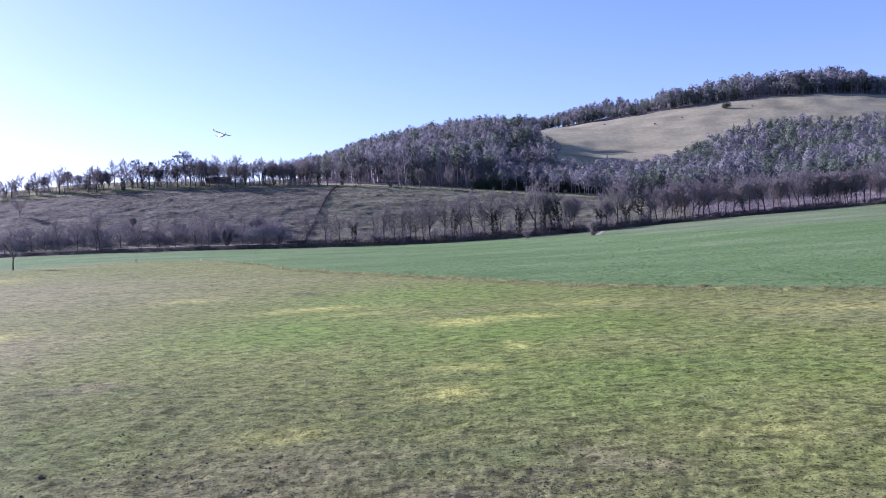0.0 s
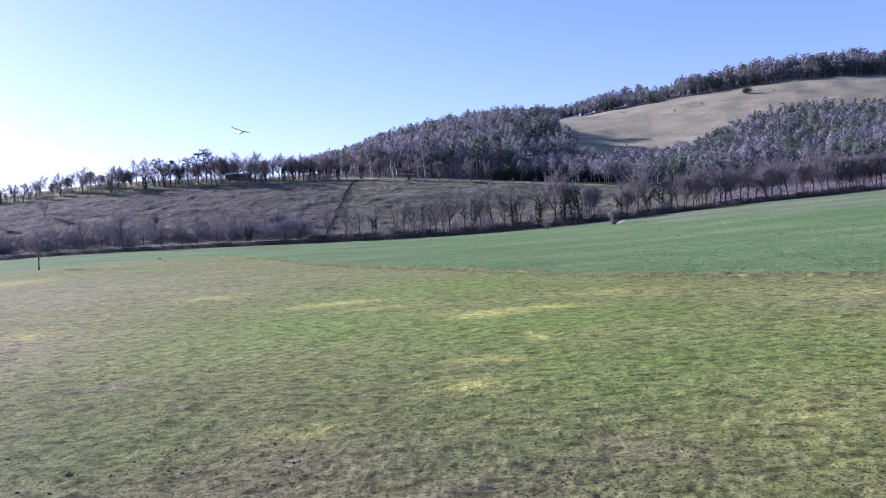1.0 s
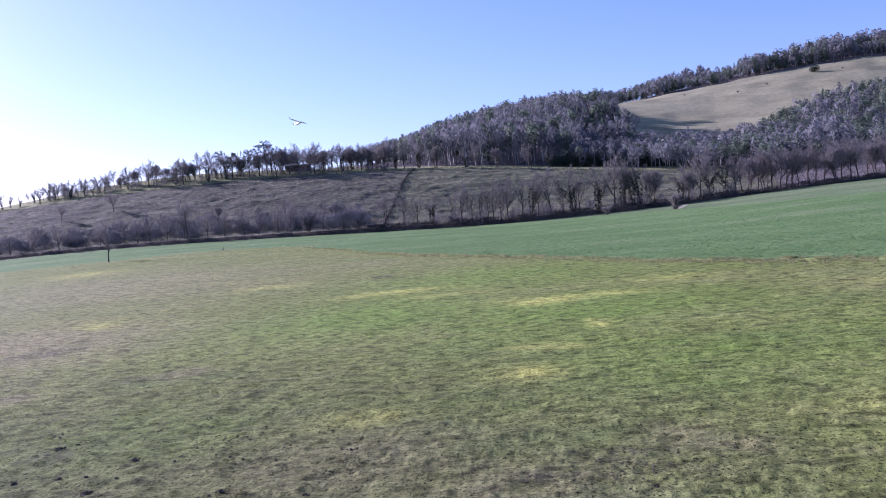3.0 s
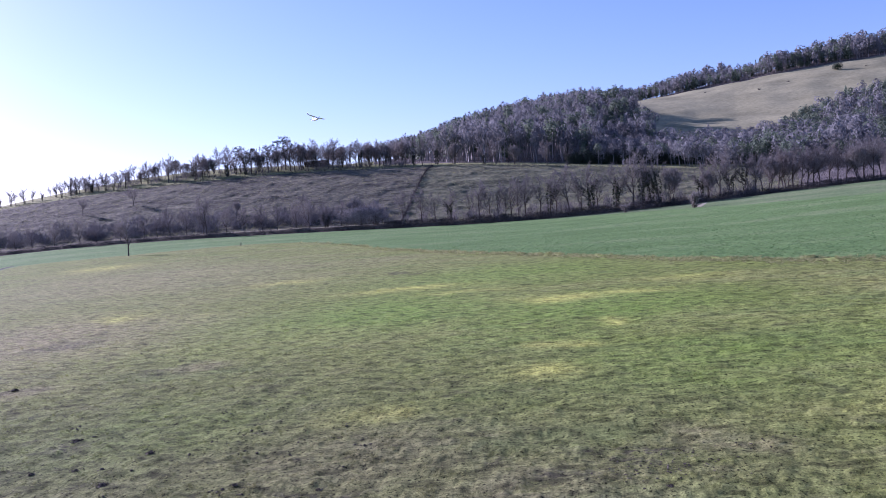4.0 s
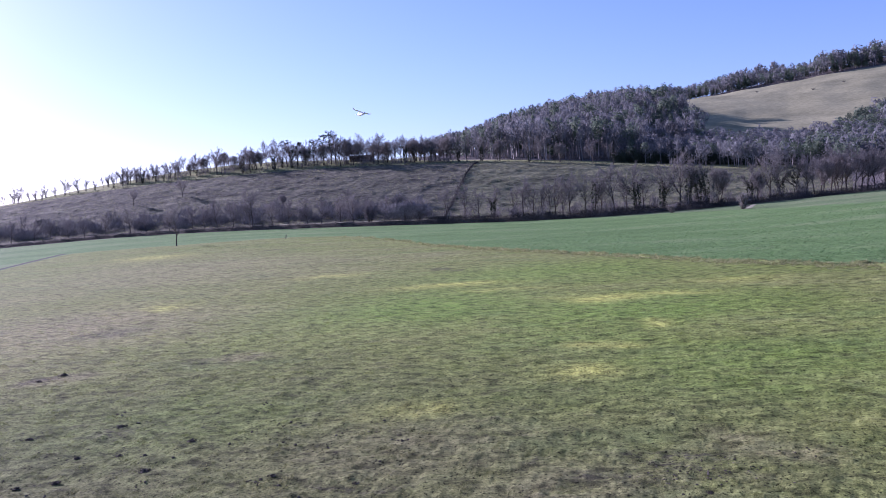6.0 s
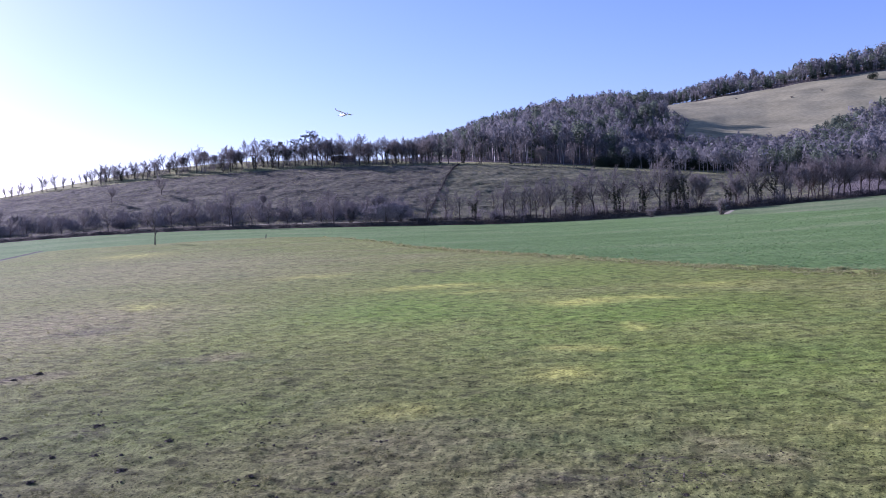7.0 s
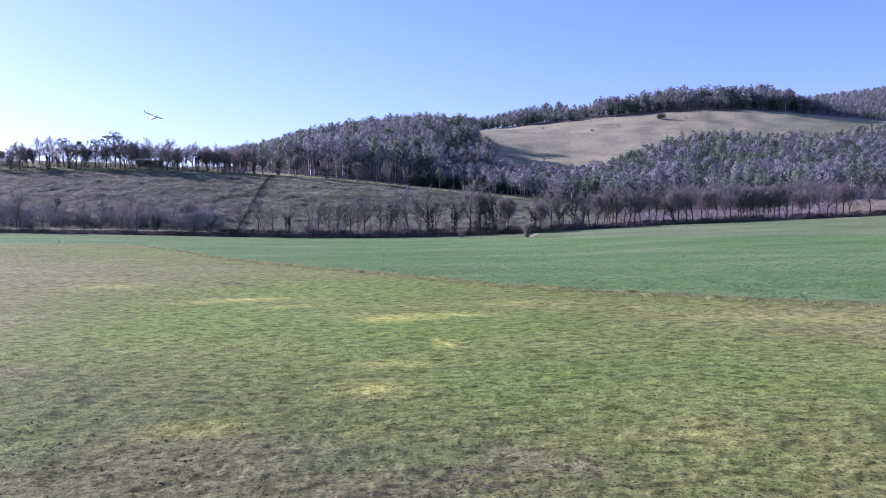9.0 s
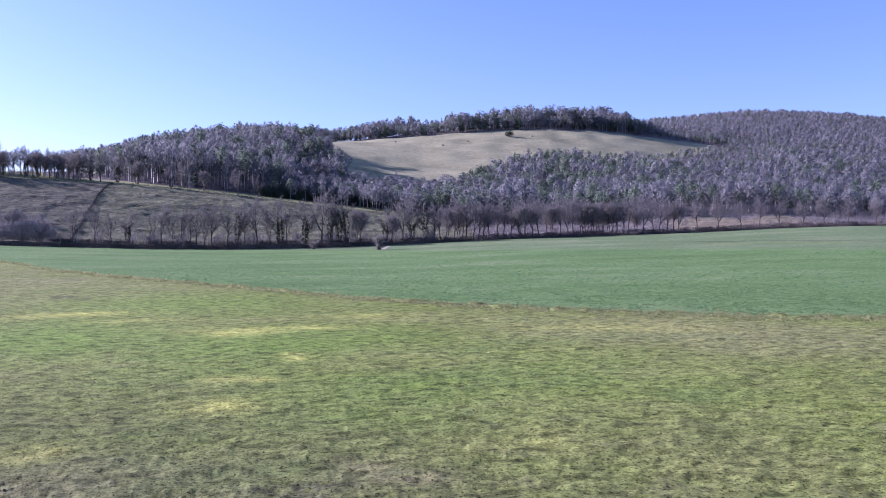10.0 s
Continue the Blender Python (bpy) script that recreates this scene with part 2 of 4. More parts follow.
def ground_z(x, y):
    x, y = np.asarray(x, float), np.asarray(y, float)
    a, r = bearing(x, y)
    ac = np.clip(a, -50, 50)
    c = np.cos(np.radians(ac))
    d = r * c
    zk = [np.zeros_like(d)]
    for k in range(1, 8):
        e = np.interp(ac, AZ, RISE[k])
        e = (e + np.interp(ac - 2.5, AZ, RISE[k]) + np.interp(ac + 2.5, AZ, RISE[k])) / 3
        zk.append(EYE + DEPTH[k] / c * np.tan(np.radians(e)))
    zk.append(np.zeros_like(d) + 10)
    zk = np.array(zk)
    h = np.diff(DEPTH)
    sl = [(zk[i + 1] - zk[i]) / h[i] for i in range(len(h))]
    tan = [np.zeros_like(d)]
    for i in range(1, len(h)):
        p, q = sl[i - 1], sl[i]
        same = p * q > 0
        tan.append(np.where(same, 2 * p * q / np.where(same, p + q, 1), 0))
    tan.append(np.zeros_like(d))
    z = np.where(d > DEPTH[-1], zk[-1], 0.0)
    for i in range(len(h)):
        u = np.clip((d - DEPTH[i]) / h[i], 0, 1)
        s = ((2 * u ** 3 - 3 * u ** 2 + 1) * zk[i] + (u ** 3 - 2 * u ** 2 + u) * h[i] * tan[i]
             + (-2 * u ** 3 + 3 * u ** 2) * zk[i + 1] + (u ** 3 - u ** 2) * h[i] * tan[i + 1])
        z = np.where((d >= DEPTH[i]) & (d <= DEPTH[i + 1]), s, z)
    z = z * (1 - smoothstep(52, 110, np.abs(a)))
    z = z + 0.05 * ripple(x, y, 6, 3) * smoothstep(2, 8, r) * (1 - smoothstep(230, 260, d))
    near = smoothstep(6, 11, r) * (1 - smoothstep(70, 110, r))
    far = smoothstep(28, 55, r) * (1 - smoothstep(75, 120, r)) * (1 - smoothstep(-2.0, 0.0, r - meadow_edge(ac)))
    z = z + far * (0.02 * hummocks(x, y, 1.2, 21) + 0.035 * np.abs(hummocks(x + 5, y, 0.6, 22)) + 0.04 * np.maximum(hummocks(x + 5, y, 0.9, 23), 0) ** 2)
    close = smoothstep(6, 11, r) * (1 - smoothstep(38, 60, r))
    z = z + near * (0.032 * hummocks(x, y, 0.8, 1) + 0.022 * np.abs(hummocks(x + 3, y, 0.46, 2)) + 0.03 * hummocks(x, y, 1.4, 3))
    z = z + close * (0.02 * hummocks(x + 0.3 * y, y - 0.3 * x, 0.26, 9) + 0.045 * np.abs(hummocks(x, y * 0.7, 0.19, 10)) + 0.03 * np.maximum(hummocks(x + 9, y, 0.3, 11), 0) ** 2 - 0.02)
    off = r - meadow_edge(ac)
    z = z + 0.2 * np.exp(-((off - 1.0) / 0.7) ** 2) * (0.5 + 0.9 * hummocks(x, y, 1.2, 12)) * smoothstep(-18, -9, a)
    z = z + smoothstep(255.5, 258.2, d) * (1 - smoothstep(260, 272, d)) * np.interp(a, [-60, -45, 9, 16, 50, 70], [0, 1.0, 1.25, 0.6, 0.5, 0]) * (1 + 0.25 * ripple(x, y, 9, 14))
    rough = smoothstep(275, 287, d) * (1 - smoothstep(352, 362, d))
    z = z + rough * (0.12 * ripple(x, y * 1.6, 7, 4) + 0.3 * ripple(x * 0.7, y, 19, 5) + 0.22 * hummocks(x, y, 3.6, 7) + 0.55 * np.maximum(hummocks(x * 0.75, y * 0.8, 1.7, 8), 0) ** 2)
    z = z + smoothstep(400, 440, d) * 1.2 * ripple(x, y, 60, 6)
    return z


def gz(x, y):
    return float(ground_z(np.array([x]), np.array([y]))[0])


def spot(az, dist):
    """A place on the ground by bearing (degrees right of ahead) and distance."""
    x, y = dist * math.sin(radians(az)), dist * math.cos(radians(az))
    return Vector((x, y, gz(x, y)))


# the far edge of the mown meadow, by bearing
EDGE_AZ = [-60, -40, -37, -34, -28, -20, -16.5, -13.4, -10.5, -7, -3, 0.5, 4.5, 8, 12, 16, 20, 24, 30, 38, 44, 60]
EDGE_R = [110, 135, 176, 212, 204, 207, 198, 168, 135, 117, 103, 93, 83, 76, 71, 67, 65, 63, 62, 62, 65, 72]


def meadow_edge(a):
    return np.interp(a, EDGE_AZ, EDGE_R) + 0.5 * np.sin(np.asarray(a) * 1.9)


def ground():
    angles = np.concatenate([np.arange(-180, -50, 4.0), np.arange(-50, -42, 0.5), np.arange(-42, 48, 0.16), np.arange(48, 52.01, 0.5), np.arange(56, 180, 4.0)])
    c = np.cos(np.radians(np.clip(angles, -50, 50)))
    rm, rh = meadow_edge(angles), 254.0 / c
    rings, kinds = [], []

    def strip(r0, r1, n, kind, geometric=False):
        for i in range(n):
            u = i / n
            rings.append(r0 * (r1 / r0) ** u if geometric else r0 + (r1 - r0) * u)
            kinds.append(kind)
    one = np.ones_like(angles)
    strip(one * 1.5, one * 9.0, 8, 0, True)
    strip(one * 9.0, one * 46.0, 270, 0, True)
    strip(one * 46.0, rm, 90, 0, True)
    strip(rm, rm + 2.3, 7, 1)
    strip(rm + 2.3, rh, 48, 2)
    strip(rh, 260 / c, 9, 3)
    strip(260 / c, 268 / c, 5, 3)
    strip(268 / c, 360 / c, 84, 4)
    strip(360 / c, 405 / c, 12, 5)
    strip(405 / c, 900 / c, 62, 7)
    strip(900 / c, 1600 / c, 24, 7)
    strip(1600 / c, 4200 / c, 10, 7)
    rings.append(4200 / c)
    R = np.array(rings)
    X, Y = R * np.sin(np.radians(angles)), R * np.cos(np.radians(angles))
    Z = ground_z(X, Y)
    nr, na = R.shape
    kinds = np.array(kinds)
    co = np.concatenate([np.stack([X, Y, Z], -1).reshape(-1, 3), [[0, 0, gz(0.0, 0.001)]]])
    i, j = np.meshgrid(np.arange(nr - 1), np.arange(na), indexing="ij")
    k = (j + 1) % na
    quads = np.stack([i * na + j, i * na + k, (i + 1) * na + k, (i + 1) * na + j], -1).reshape(-1, 4)
    mat = np.repeat(kinds, na)
    am = np.tile(angles, nr - 1)
    dm = ((R[:-1] + R[1:]) / 2 * c).reshape(-1)
    wood = mat == 7
    hay = wood & in_pasture(am, dm)
    mat = np.where(hay, 6, mat)
    mat = np.where((mat == 5) & (am > 15), 7, mat)
    lim = 338 + 14 * np.sin(am * 1.4) + 8 * hummocks(am, dm * 0.1, 0.6, 5)
    mat = np.where((mat >= 4) & (am > 30.5 + 1.2 * hummocks(am, dm, 9, 6)) & (am < 40 + 1.5 * hummocks(am, dm, 9, 7)) & (dm < lim), 8, mat)
    mat = np.where((mat == 4) & (am > 17), 7, mat)
    mat = np.where((mat == 7) & (am < -11), 5, mat)
    mat = np.where((mat == 4) & (am > -9.8 + 2.9 * (dm - 262) / 98), 10, mat)
    crest = np.interp(am, [-2, 1.4, 5.3, 9.3, 13.2, 17, 25, 50], [262, 249, 241, 225, 210, 198, 192, 185]) * np.cos(np.radians(am))
    mat = np.where((mat == 2) & (am > -2) & (dm > crest), 9, mat)
    fan = np.array([[len(co) - 1, (q + 1) % na, q] for q in range(na)])
    me = bpy.data.meshes.new("ground")
    me.from_pydata(co.tolist(), [], quads.tolist() + fan.tolist())
    me.polygons.foreach_set("material_index", np.concatenate([mat, np.zeros(na)]).astype(int))
    me.polygons.foreach_set("use_smooth", np.ones(len(mat) + na, bool))
    for m in (M_MEADOW, M_VERGE, M_CROP, M_LITTER, M_SLOPE, M_TERRACE, M_HAY, M_WOODFLOOR, M_CLEARING, M_CROPFAR, M_BANK):
        me.materials.append(m)
    store_patches(me, co[:, 0], co[:, 1])
    return tagged(new("ground", me), "mown meadow, green crop field and wooded hillside", "ground", kind="structure")


def in_pasture(a, d):
    """The pale hill pasture: true where bearing and depth lie in it."""
    a, d = np.asarray(a, float), np.asarray(d, float)
    low = np.interp(a, [6.4, 8, 12, 16.5, 18.5, 21, 24, 30, 34], [690, 560, 470, 500, 590, 630, 660, 690, 810])
    high = np.interp(a, [6.4, 34], [862, 862])
    return (a > 6.5 + 0.45 * np.sin(d * 0.05) + 0.35 * np.sin(d * 0.13 + 1)) & (a < 34) & (d > low) & (d < high)


# grass patches: bearing, distance, half width, half depth, strength
PALE = [(1.5, 52, 2.6, 1.7, 1.0), (5.8, 52.3, 1.8, 1.3, 0.8), (-9.0, 65.5, 4.2, 1.8, 0.9), (-17.2, 83.6, 3.4, 2.8, 0.6), (5.6, 40.3, 0.9, 1.0, 0.8),
        (0.5, 34.6, 1.1, 0.8, 0.8), (0.0, 28.9, 1.4, 1.3, 0.9), (-13.0, 24.1, 1.3, 0.9, 0.6), (-28.0, 65, 1.8, 3.2, 0.7), (9.9, 59.3, 3.2, 1.8, 0.45),
        (21.6, 23.8, 1.5, 1.2, 0.3), (-29.0, 158, 6, 8, 0.6), (27.0, 53, 6, 2.6, 0.4), (-5.5, 59, 3.0, 1.2, 0.5)]
STRAW = [(-33.0, 58, 11, 15, 0.75), (-31.2, 51.5, 1.8, 1.6, 0.9), (-34.7, 38.2, 1.6, 1.5, 0.9), (-23.7, 38, 1.6, 1.4, 0.6), (-26.0, 110, 26, 40, 0.5),
         (-4.0, 16.5, 4, 2, 0.5), (12.8, 20.3, 1.6, 1.2, 0.5), (9.9, 21.5, 1.3, 0.9, 0.5), (-13.0, 21, 5, 2, 0.4), (35.0, 52, 12, 8, 0.45), (-10.3, 110, 6, 8, 0.45)]
LUSH = [(-10.7, 52, 8, 10, 0.8), (11.0, 30, 6, 5, 0.5), (-29.0, 26.5, 5, 4, 0.4), (3.0, 46, 9, 8, 0.7), (-1.0, 37, 5, 5, 0.5), (-3.0, 72, 11, 12, 0.6), (24.0, 36, 7, 6, 0.3)]

SOIL = [(8.9, 18.9, 0.9, 0.5, 1.0), (6.6, 18.0, 0.8, 0.4, 0.9), (2.3, 17.2, 0.9, 0.4, 0.8), (-4.2, 18.9, 0.5, 0.3, 0.7), (4.5, 18.8, 0.6, 0.4, 0.7), (-21.4, 24.3, 0.6, 0.3, 0.8),
        (-31.2, 26.6, 0.7, 0.5, 0.8), (-16.2, 18.9, 0.6, 0.3, 0.8), (-35.2, 38.6, 1.2, 0.9, 0.8), (-31.7, 52.8, 1.4, 1.5, 0.8), (-26.7, 37.9, 1.5, 1.2, 0.5)]


def patch_weight(rows, x, y):
    wx, wy = x + 0.9 * hummocks(x, y, 2.2, 31) + 0.4 * hummocks(x, y, 0.9, 32), y + 1.1 * hummocks(x, y, 2.6, 33)
    w = np.zeros_like(x)
    for az, r, half, deep, amount in rows:
        c, q = math.cos(radians(az)), math.sin(radians(az))
        dx, dy = wx - r * q, wy - r * c
        w = np.maximum(w, amount * np.exp(-(((dx * c - dy * q) / half) ** 2 + ((dx * q + dy * c) / deep) ** 2)))
    return w


def store_patches(me, x, y):
    """Keeps how pale, straw-coloured and lush the grass is at each point, and where soil shows."""
    near = np.hypot(x, y) < 230
    col = np.zeros((len(x), 4))
    for k, rows in enumerate((PALE, STRAW, LUSH, SOIL)):
        col[near, k] = patch_weight(rows, x[near], y[near])
    me.color_attributes.new("patches", "FLOAT_COLOR", "POINT").data.foreach_set("color", col.astype(np.float32).ravel())


ground()


# ---- building helpers ----
class Mesh:
    """Collects points and faces for one mesh."""

    def __init__(self):
        self.v, self.f, self.normals = [], [], []

    def tube(self, points, radii, sides):
        base = len(self.v)
        n = len(points)
        for i, p in enumerate(points):
            d = (points[min(i + 1, n - 1)] - points[max(i - 1, 0)]).normalized()
            s = d.cross(Vector((0.31, 0.87, 0.38))).normalized()
            t = d.cross(s)
            for k in range(sides):
                a = 6.2832 * k / sides
                self.v.append(p + (s * math.cos(a) + t * math.sin(a)) * radii[i])
        for i in range(n - 1):
            for k in range(sides):
                a, b = base + i * sides + k, base + i * sides + (k + 1) % sides
                self.f.append((a, b, b + sides, a + sides))
        self.f.append(tuple(base + (n - 1) * sides + k for k in range(sides)))

    def sliver(self, p, q, width, side=None):
        d = (q - p)
        s = side or d.cross(Vector((random.uniform(-1, 1), random.uniform(-1, 1), random.uniform(-1, 1))))
        s = s.normalized() * width / 2
        b = len(self.v)
        self.v += [p - s, p + s, q]
        self.f.append((b, b + 1, b + 2))

    def leaf(self, p, d, side, length, width):
        b = len(self.v)
        self.v += [p, p + d * length * 0.5 + side * width / 2, p + d * length, p + d * length * 0.5 - side * width / 2]
        self.f.append((b, b + 1, b + 2, b + 3))

    def data(self, name, material, smooth=False):
        me = bpy.data.meshes.new(name)
        me.from_pydata([tuple(p) for p in self.v], [], self.f)
        me.materials.append(material)
        if smooth:
            me.polygons.foreach_set("use_smooth", np.ones(len(me.polygons), bool))
        return me


def part(name, bm, material, parent, label="", smooth=False):
    me = bm.data(name, material, smooth) if isinstance(bm, Mesh) else bm
    ob = new(name, me)
    ob.parent = parent
    if label:
        ob["label"] = label
    return ob


def rand_dir(up=0.0):
    v = Vector((random.gauss(0, 1), random.gauss(0, 1), random.gauss(0, 1) + up))
    return v.normalized()


def grow(wood, twig, p, d, length, radius, level, top, droop=0.0, twig_len=1.0, twig_w=0.04):
    """One bough with its side branches; the last level ends in fine twigs."""
    n = (5, 4, 2)[min(level, 2)]
    pts, rad, q = [p], [radius], p
    for i in range(n):
        d = (d + rand_dir() * (0.10 if level == 0 else 0.22) + Vector((0, 0, 0.10 - droop if level else 0.1))).normalized()
        q = q + d * length / n
        pts.append(q)
        rad.append(radius * (1 - 0.82 * (i + 1) / n))
    wood.tube(pts, rad, (7, 5, 3)[min(level, 2)])
    if level < 2:
        BOUGHS.append(pts)
    if level == top:
        for i in range(1, len(pts)):
            for _ in range(10):
                e = (d * 0.7 + rand_dir(0.35) * 0.9).normalized()
                o = pts[i - 1].lerp(pts[i], random.random())
                end = o + e * twig_len * random.uniform(0.6, 1.3)
                twig.sliver(o, end, twig_w)
                mid = o.lerp(end, 0.5)
                twig.sliver(mid, mid + (e + rand_dir(0.3) * 0.8).normalized() * twig_len * 0.6, twig_w * 0.8)
        return
    kids = (8, 5, 4)[min(level, 2)]
    lo = 0.24 if level == 0 else 0.2
    for k in range(kids):
        u = lo + (1 - lo) * (k + random.random()) / kids
        f = min(u * n, n - 1e-3)
        o = pts[int(f)].lerp(pts[int(f) + 1], f % 1)
        axis = pts[int(f) + 1] - pts[int(f)]
        side = axis.cross(rand_dir()).normalized()
        open_ = random.uniform(0.55, 1.15) * (1.15 - 0.35 * u)
        e = (axis.normalized() + side * open_).normalized()
        grow(wood, twig, o, e, length * random.uniform(0.46, 0.68) * (1.25 - 0.55 * u), radius * (1 - 0.75 * u) * 0.62,
             level + 1, top, droop, twig_len, twig_w)


BOUGHS = []


def ivy_on(m, height, radius, count):
    for _ in range(count):
        u = random.random()
        a = random.uniform(0, 6.283)
        rr = radius * (0.5 + 0.6 * math.sin(3.14 * min(1, u * 1.05)) ** 0.6) * random.uniform(0.55, 1.15)
        p = Vector((rr * math.cos(a), rr * math.sin(a), 0.3 + u * height))
        d = (Vector((math.cos(a), math.sin(a), 0.2)) + rand_dir() * 0.7).normalized()
        m.leaf(p, d, d.cross(rand_dir()).normalized(), random.uniform(0.3, 0.6), random.uniform(0.2, 0.42))


def bare_tree(seed, height=11.0, spread=1.0, stems=1, ivy=0.0, twig_mat=None, fluff=0, label="bare grey-brown deciduous tree in winter"):
    random.seed(seed)
    root = new("tree")
    wood, twig = Mesh(), Mesh()
    BOUGHS.clear()
    for s in range(stems):
        lean = Vector((random.uniform(-1, 1), random.uniform(-1, 1), 0)) * (0.06 if stems == 1 else 0.25)
        base = Vector((random.uniform(-0.5, 0.5), random.uniform(-0.5, 0.5), -0.3)) if stems > 1 else Vector((0, 0, -0.3))
        grow(wood, twig, base, (Vector((0, 0, 1)) + lean).normalized(), height * (0.8 if stems == 1 else 0.74) * random.uniform(0.9, 1.05),
             height * 0.022 * (1 if stems == 1 else 0.75), 0, 2, 0.02, height * 0.10 * spread, 0.085)
    part("trunk", wood, M_BARK, root, smooth=True)
    if fluff:
        lobed_crown(twig, fluff, height * 0.62, height * 0.33, height * 0.30 * spread, 9, 0.13, (0.4, 1.0), 1.0)
    part("crown", twig, twig_mat or M_TWIG, root)
    if ivy:
        m = Mesh()
        ivy_on(m, height * ivy, height * 0.06, 300)
        for pts in BOUGHS[1:]:
            for i in range(len(pts) - 1):
                if pts[i].z < height * (ivy + 0.12):
                    for _ in range(13):
                        d = rand_dir(0.1)
                        m.leaf(pts[i].lerp(pts[i + 1], random.random()) + d * random.uniform(0.05, 0.4), (d + rand_dir()).normalized(), d.cross(rand_dir()).normalized(),
                               random.uniform(0.3, 0.55), random.uniform(0.2, 0.4))
        part("ivy", m, M_IVY, root, "dark evergreen ivy")
    return tagged(root, label, "tree", "valley trees")


def pine_tree(seed, height=14.0, label="tall pine with dark green tufted crown"):
    random.seed(seed)
    root = new("pine_tree")
    wood, need = Mesh(), Mesh()
    pts = [Vector((random.uniform(-0.2, 0.2) * i, random.uniform(-0.2, 0.2) * i, height * i / 6 - (0.3 if i == 0 else 0))) for i in range(7)]
    wood.tube(pts, [height * 0.02 * (1 - 0.13 * i) for i in range(7)], 6)
    for k in range(15):
        u = random.uniform(0.5, 1.0)
        o = pts[min(5, int(u * 6))].lerp(pts[min(5, int(u * 6)) + 1], (u * 6) % 1 if u < 1 else 1)
        a = random.uniform(0, 6.283)
        reach = height * random.uniform(0.10, 0.24) * (1.25 - 0.6 * u)
        e = o + Vector((math.cos(a) * reach, math.sin(a) * reach, reach * random.uniform(0.1, 0.5)))
        wood.tube([o, o.lerp(e, 0.5) + Vector((0, 0, -0.1)), e], [0.10, 0.07, 0.04], 4)
        for _ in range(46):
            c = e + Vector((random.gauss(0, 0.55), random.gauss(0, 0.55), random.gauss(0.1, 0.28))) * height * 0.065
            d = rand_dir(0.6)
            need.leaf(c, d, d.cross(rand_dir()).normalized(), 0.5, 0.17)
    part("trunk", wood, M_BARK, root, smooth=True)
    part("crown", need, M_NEEDLE, root)
    return tagged(root, label, "tree", "valley trees")


def shrub(seed, height=3.0, width=3.0, n=420, material=None, label="bare rounded shrub", name="shrub"):
    random.seed(seed)
    root = new(name)
    stems, twig = Mesh(), Mesh()
    for k in range(14):
        a = random.uniform(0, 6.283)
        reach = width * 0.45 * random.random() ** 0.5
        e = Vector((math.cos(a) * reach, math.sin(a) * reach, height * random.uniform(0.55, 0.95)))
        b = Vector((math.cos(a) * reach * 0.2, math.sin(a) * reach * 0.2, -0.15))
        mid = b.lerp(e, 0.5) + Vector((0, 0, 0.15 * height))
        stems.tube([b, mid, e], [0.06, 0.04, 0.015], 4)
        for _ in range(n // 14):
            o = b.lerp(mid, random.uniform(0.3, 1)) if random.random() < 0.5 else mid.lerp(e, random.random())
            d = ((e - b).normalized() * 0.5 + rand_dir(0.2)).normalized()
            twig.sliver(o, o + d * random.uniform(0.25, 0.5) * min(height, width) * 0.7, 0.05 + 0.012 * height)
    part("stem", stems, M_BARK, root)
    part("crown", twig, material or M_TWIG, root)
    return tagged(root, label, "shrub")


def place(template, p, size=1.0, turn=None, label="", first=False):
    turn = random.uniform(0, 360) if turn is None else turn
    m = pose(p[0], p[1], p[2], 0, 0, turn) @ Matrix.Diagonal((size, size, size, 1))
    if first:
        template.matrix_basis = m
        return template
    k = 1 / template.scale[0]
    ob = copy_thing(template, m @ Matrix.Diagonal((k, k, k, 1)))
    if label:
        ob["label"] = label
    return ob


class Kind:
    """A tree template; its first place uses the template itself."""

    def __init__(self, ob, height):
        self.ob, self.h, self.used = ob, height, False

    def put(self, p, height, turn=None, label=""):
        first, self.used = not self.used, True
        return place(self.ob, p, height / self.h, turn, label, first)


# ---- woodland: many trees too alike to count, joined ----
def template_arrays(build, seed):
    random.seed(seed)
    out = []
    for m in build():
        v = np.array([tuple(p) for p in m.v], float)
        tri = []
        for f in m.f:
            for i in range(1, len(f) - 1):
                tri.append((f[0], f[i], f[i + 1]))
        out.append((v, np.array(tri, int), np.array([tuple(n) for n in m.normals], float)))
    return out


def lobed_crown(m, count, middle, half, wide, lobes, width, length, rise=0.7, lean=Vector((0, 0, 0))):
    """Sprays of twigs or needles in overlapping lobes; each spray is shaded with its lobe's roundness."""
    balls = []
    for k in range(lobes):
        d = rand_dir(0.15)
        balls.append((Vector((d.x * wide * 0.55, d.y * wide * 0.55, middle + d.z * half * 0.6)) + lean, random.uniform(0.62, 0.85)))
    centre = Vector((lean.x, lean.y, middle))
    for k in range(count):
        c, share = balls[k % lobes]
        d = rand_dir(0.25)
        o = c + Vector((d.x * wide, d.y * wide, d.z * half)) * share * random.uniform(0.84, 1.03)
        side = d.cross(Vector((0, 0, rise)) + rand_dir() * 0.6).normalized()
        along_ = (side.cross(d) + d * random.uniform(-0.05, 0.3)).normalized()
        m.sliver(o, o + along_ * random.uniform(*length), width * random.uniform(0.6, 1.3), -side)
        out = o - centre
        n = (d + Vector((out.x / wide, out.y / wide, out.z / half)).normalized() * 0.7 + rand_dir() * 0.12).normalized()
        m.normals += [n, n, n]


def stem(m, lean, top, radius):
    m.tube([lean * (i * i) + Vector((0, 0, i / 3 * top - 0.02)) for i in range(4)], [radius, radius * 0.75, radius * 0.45, radius * 0.15], 3)


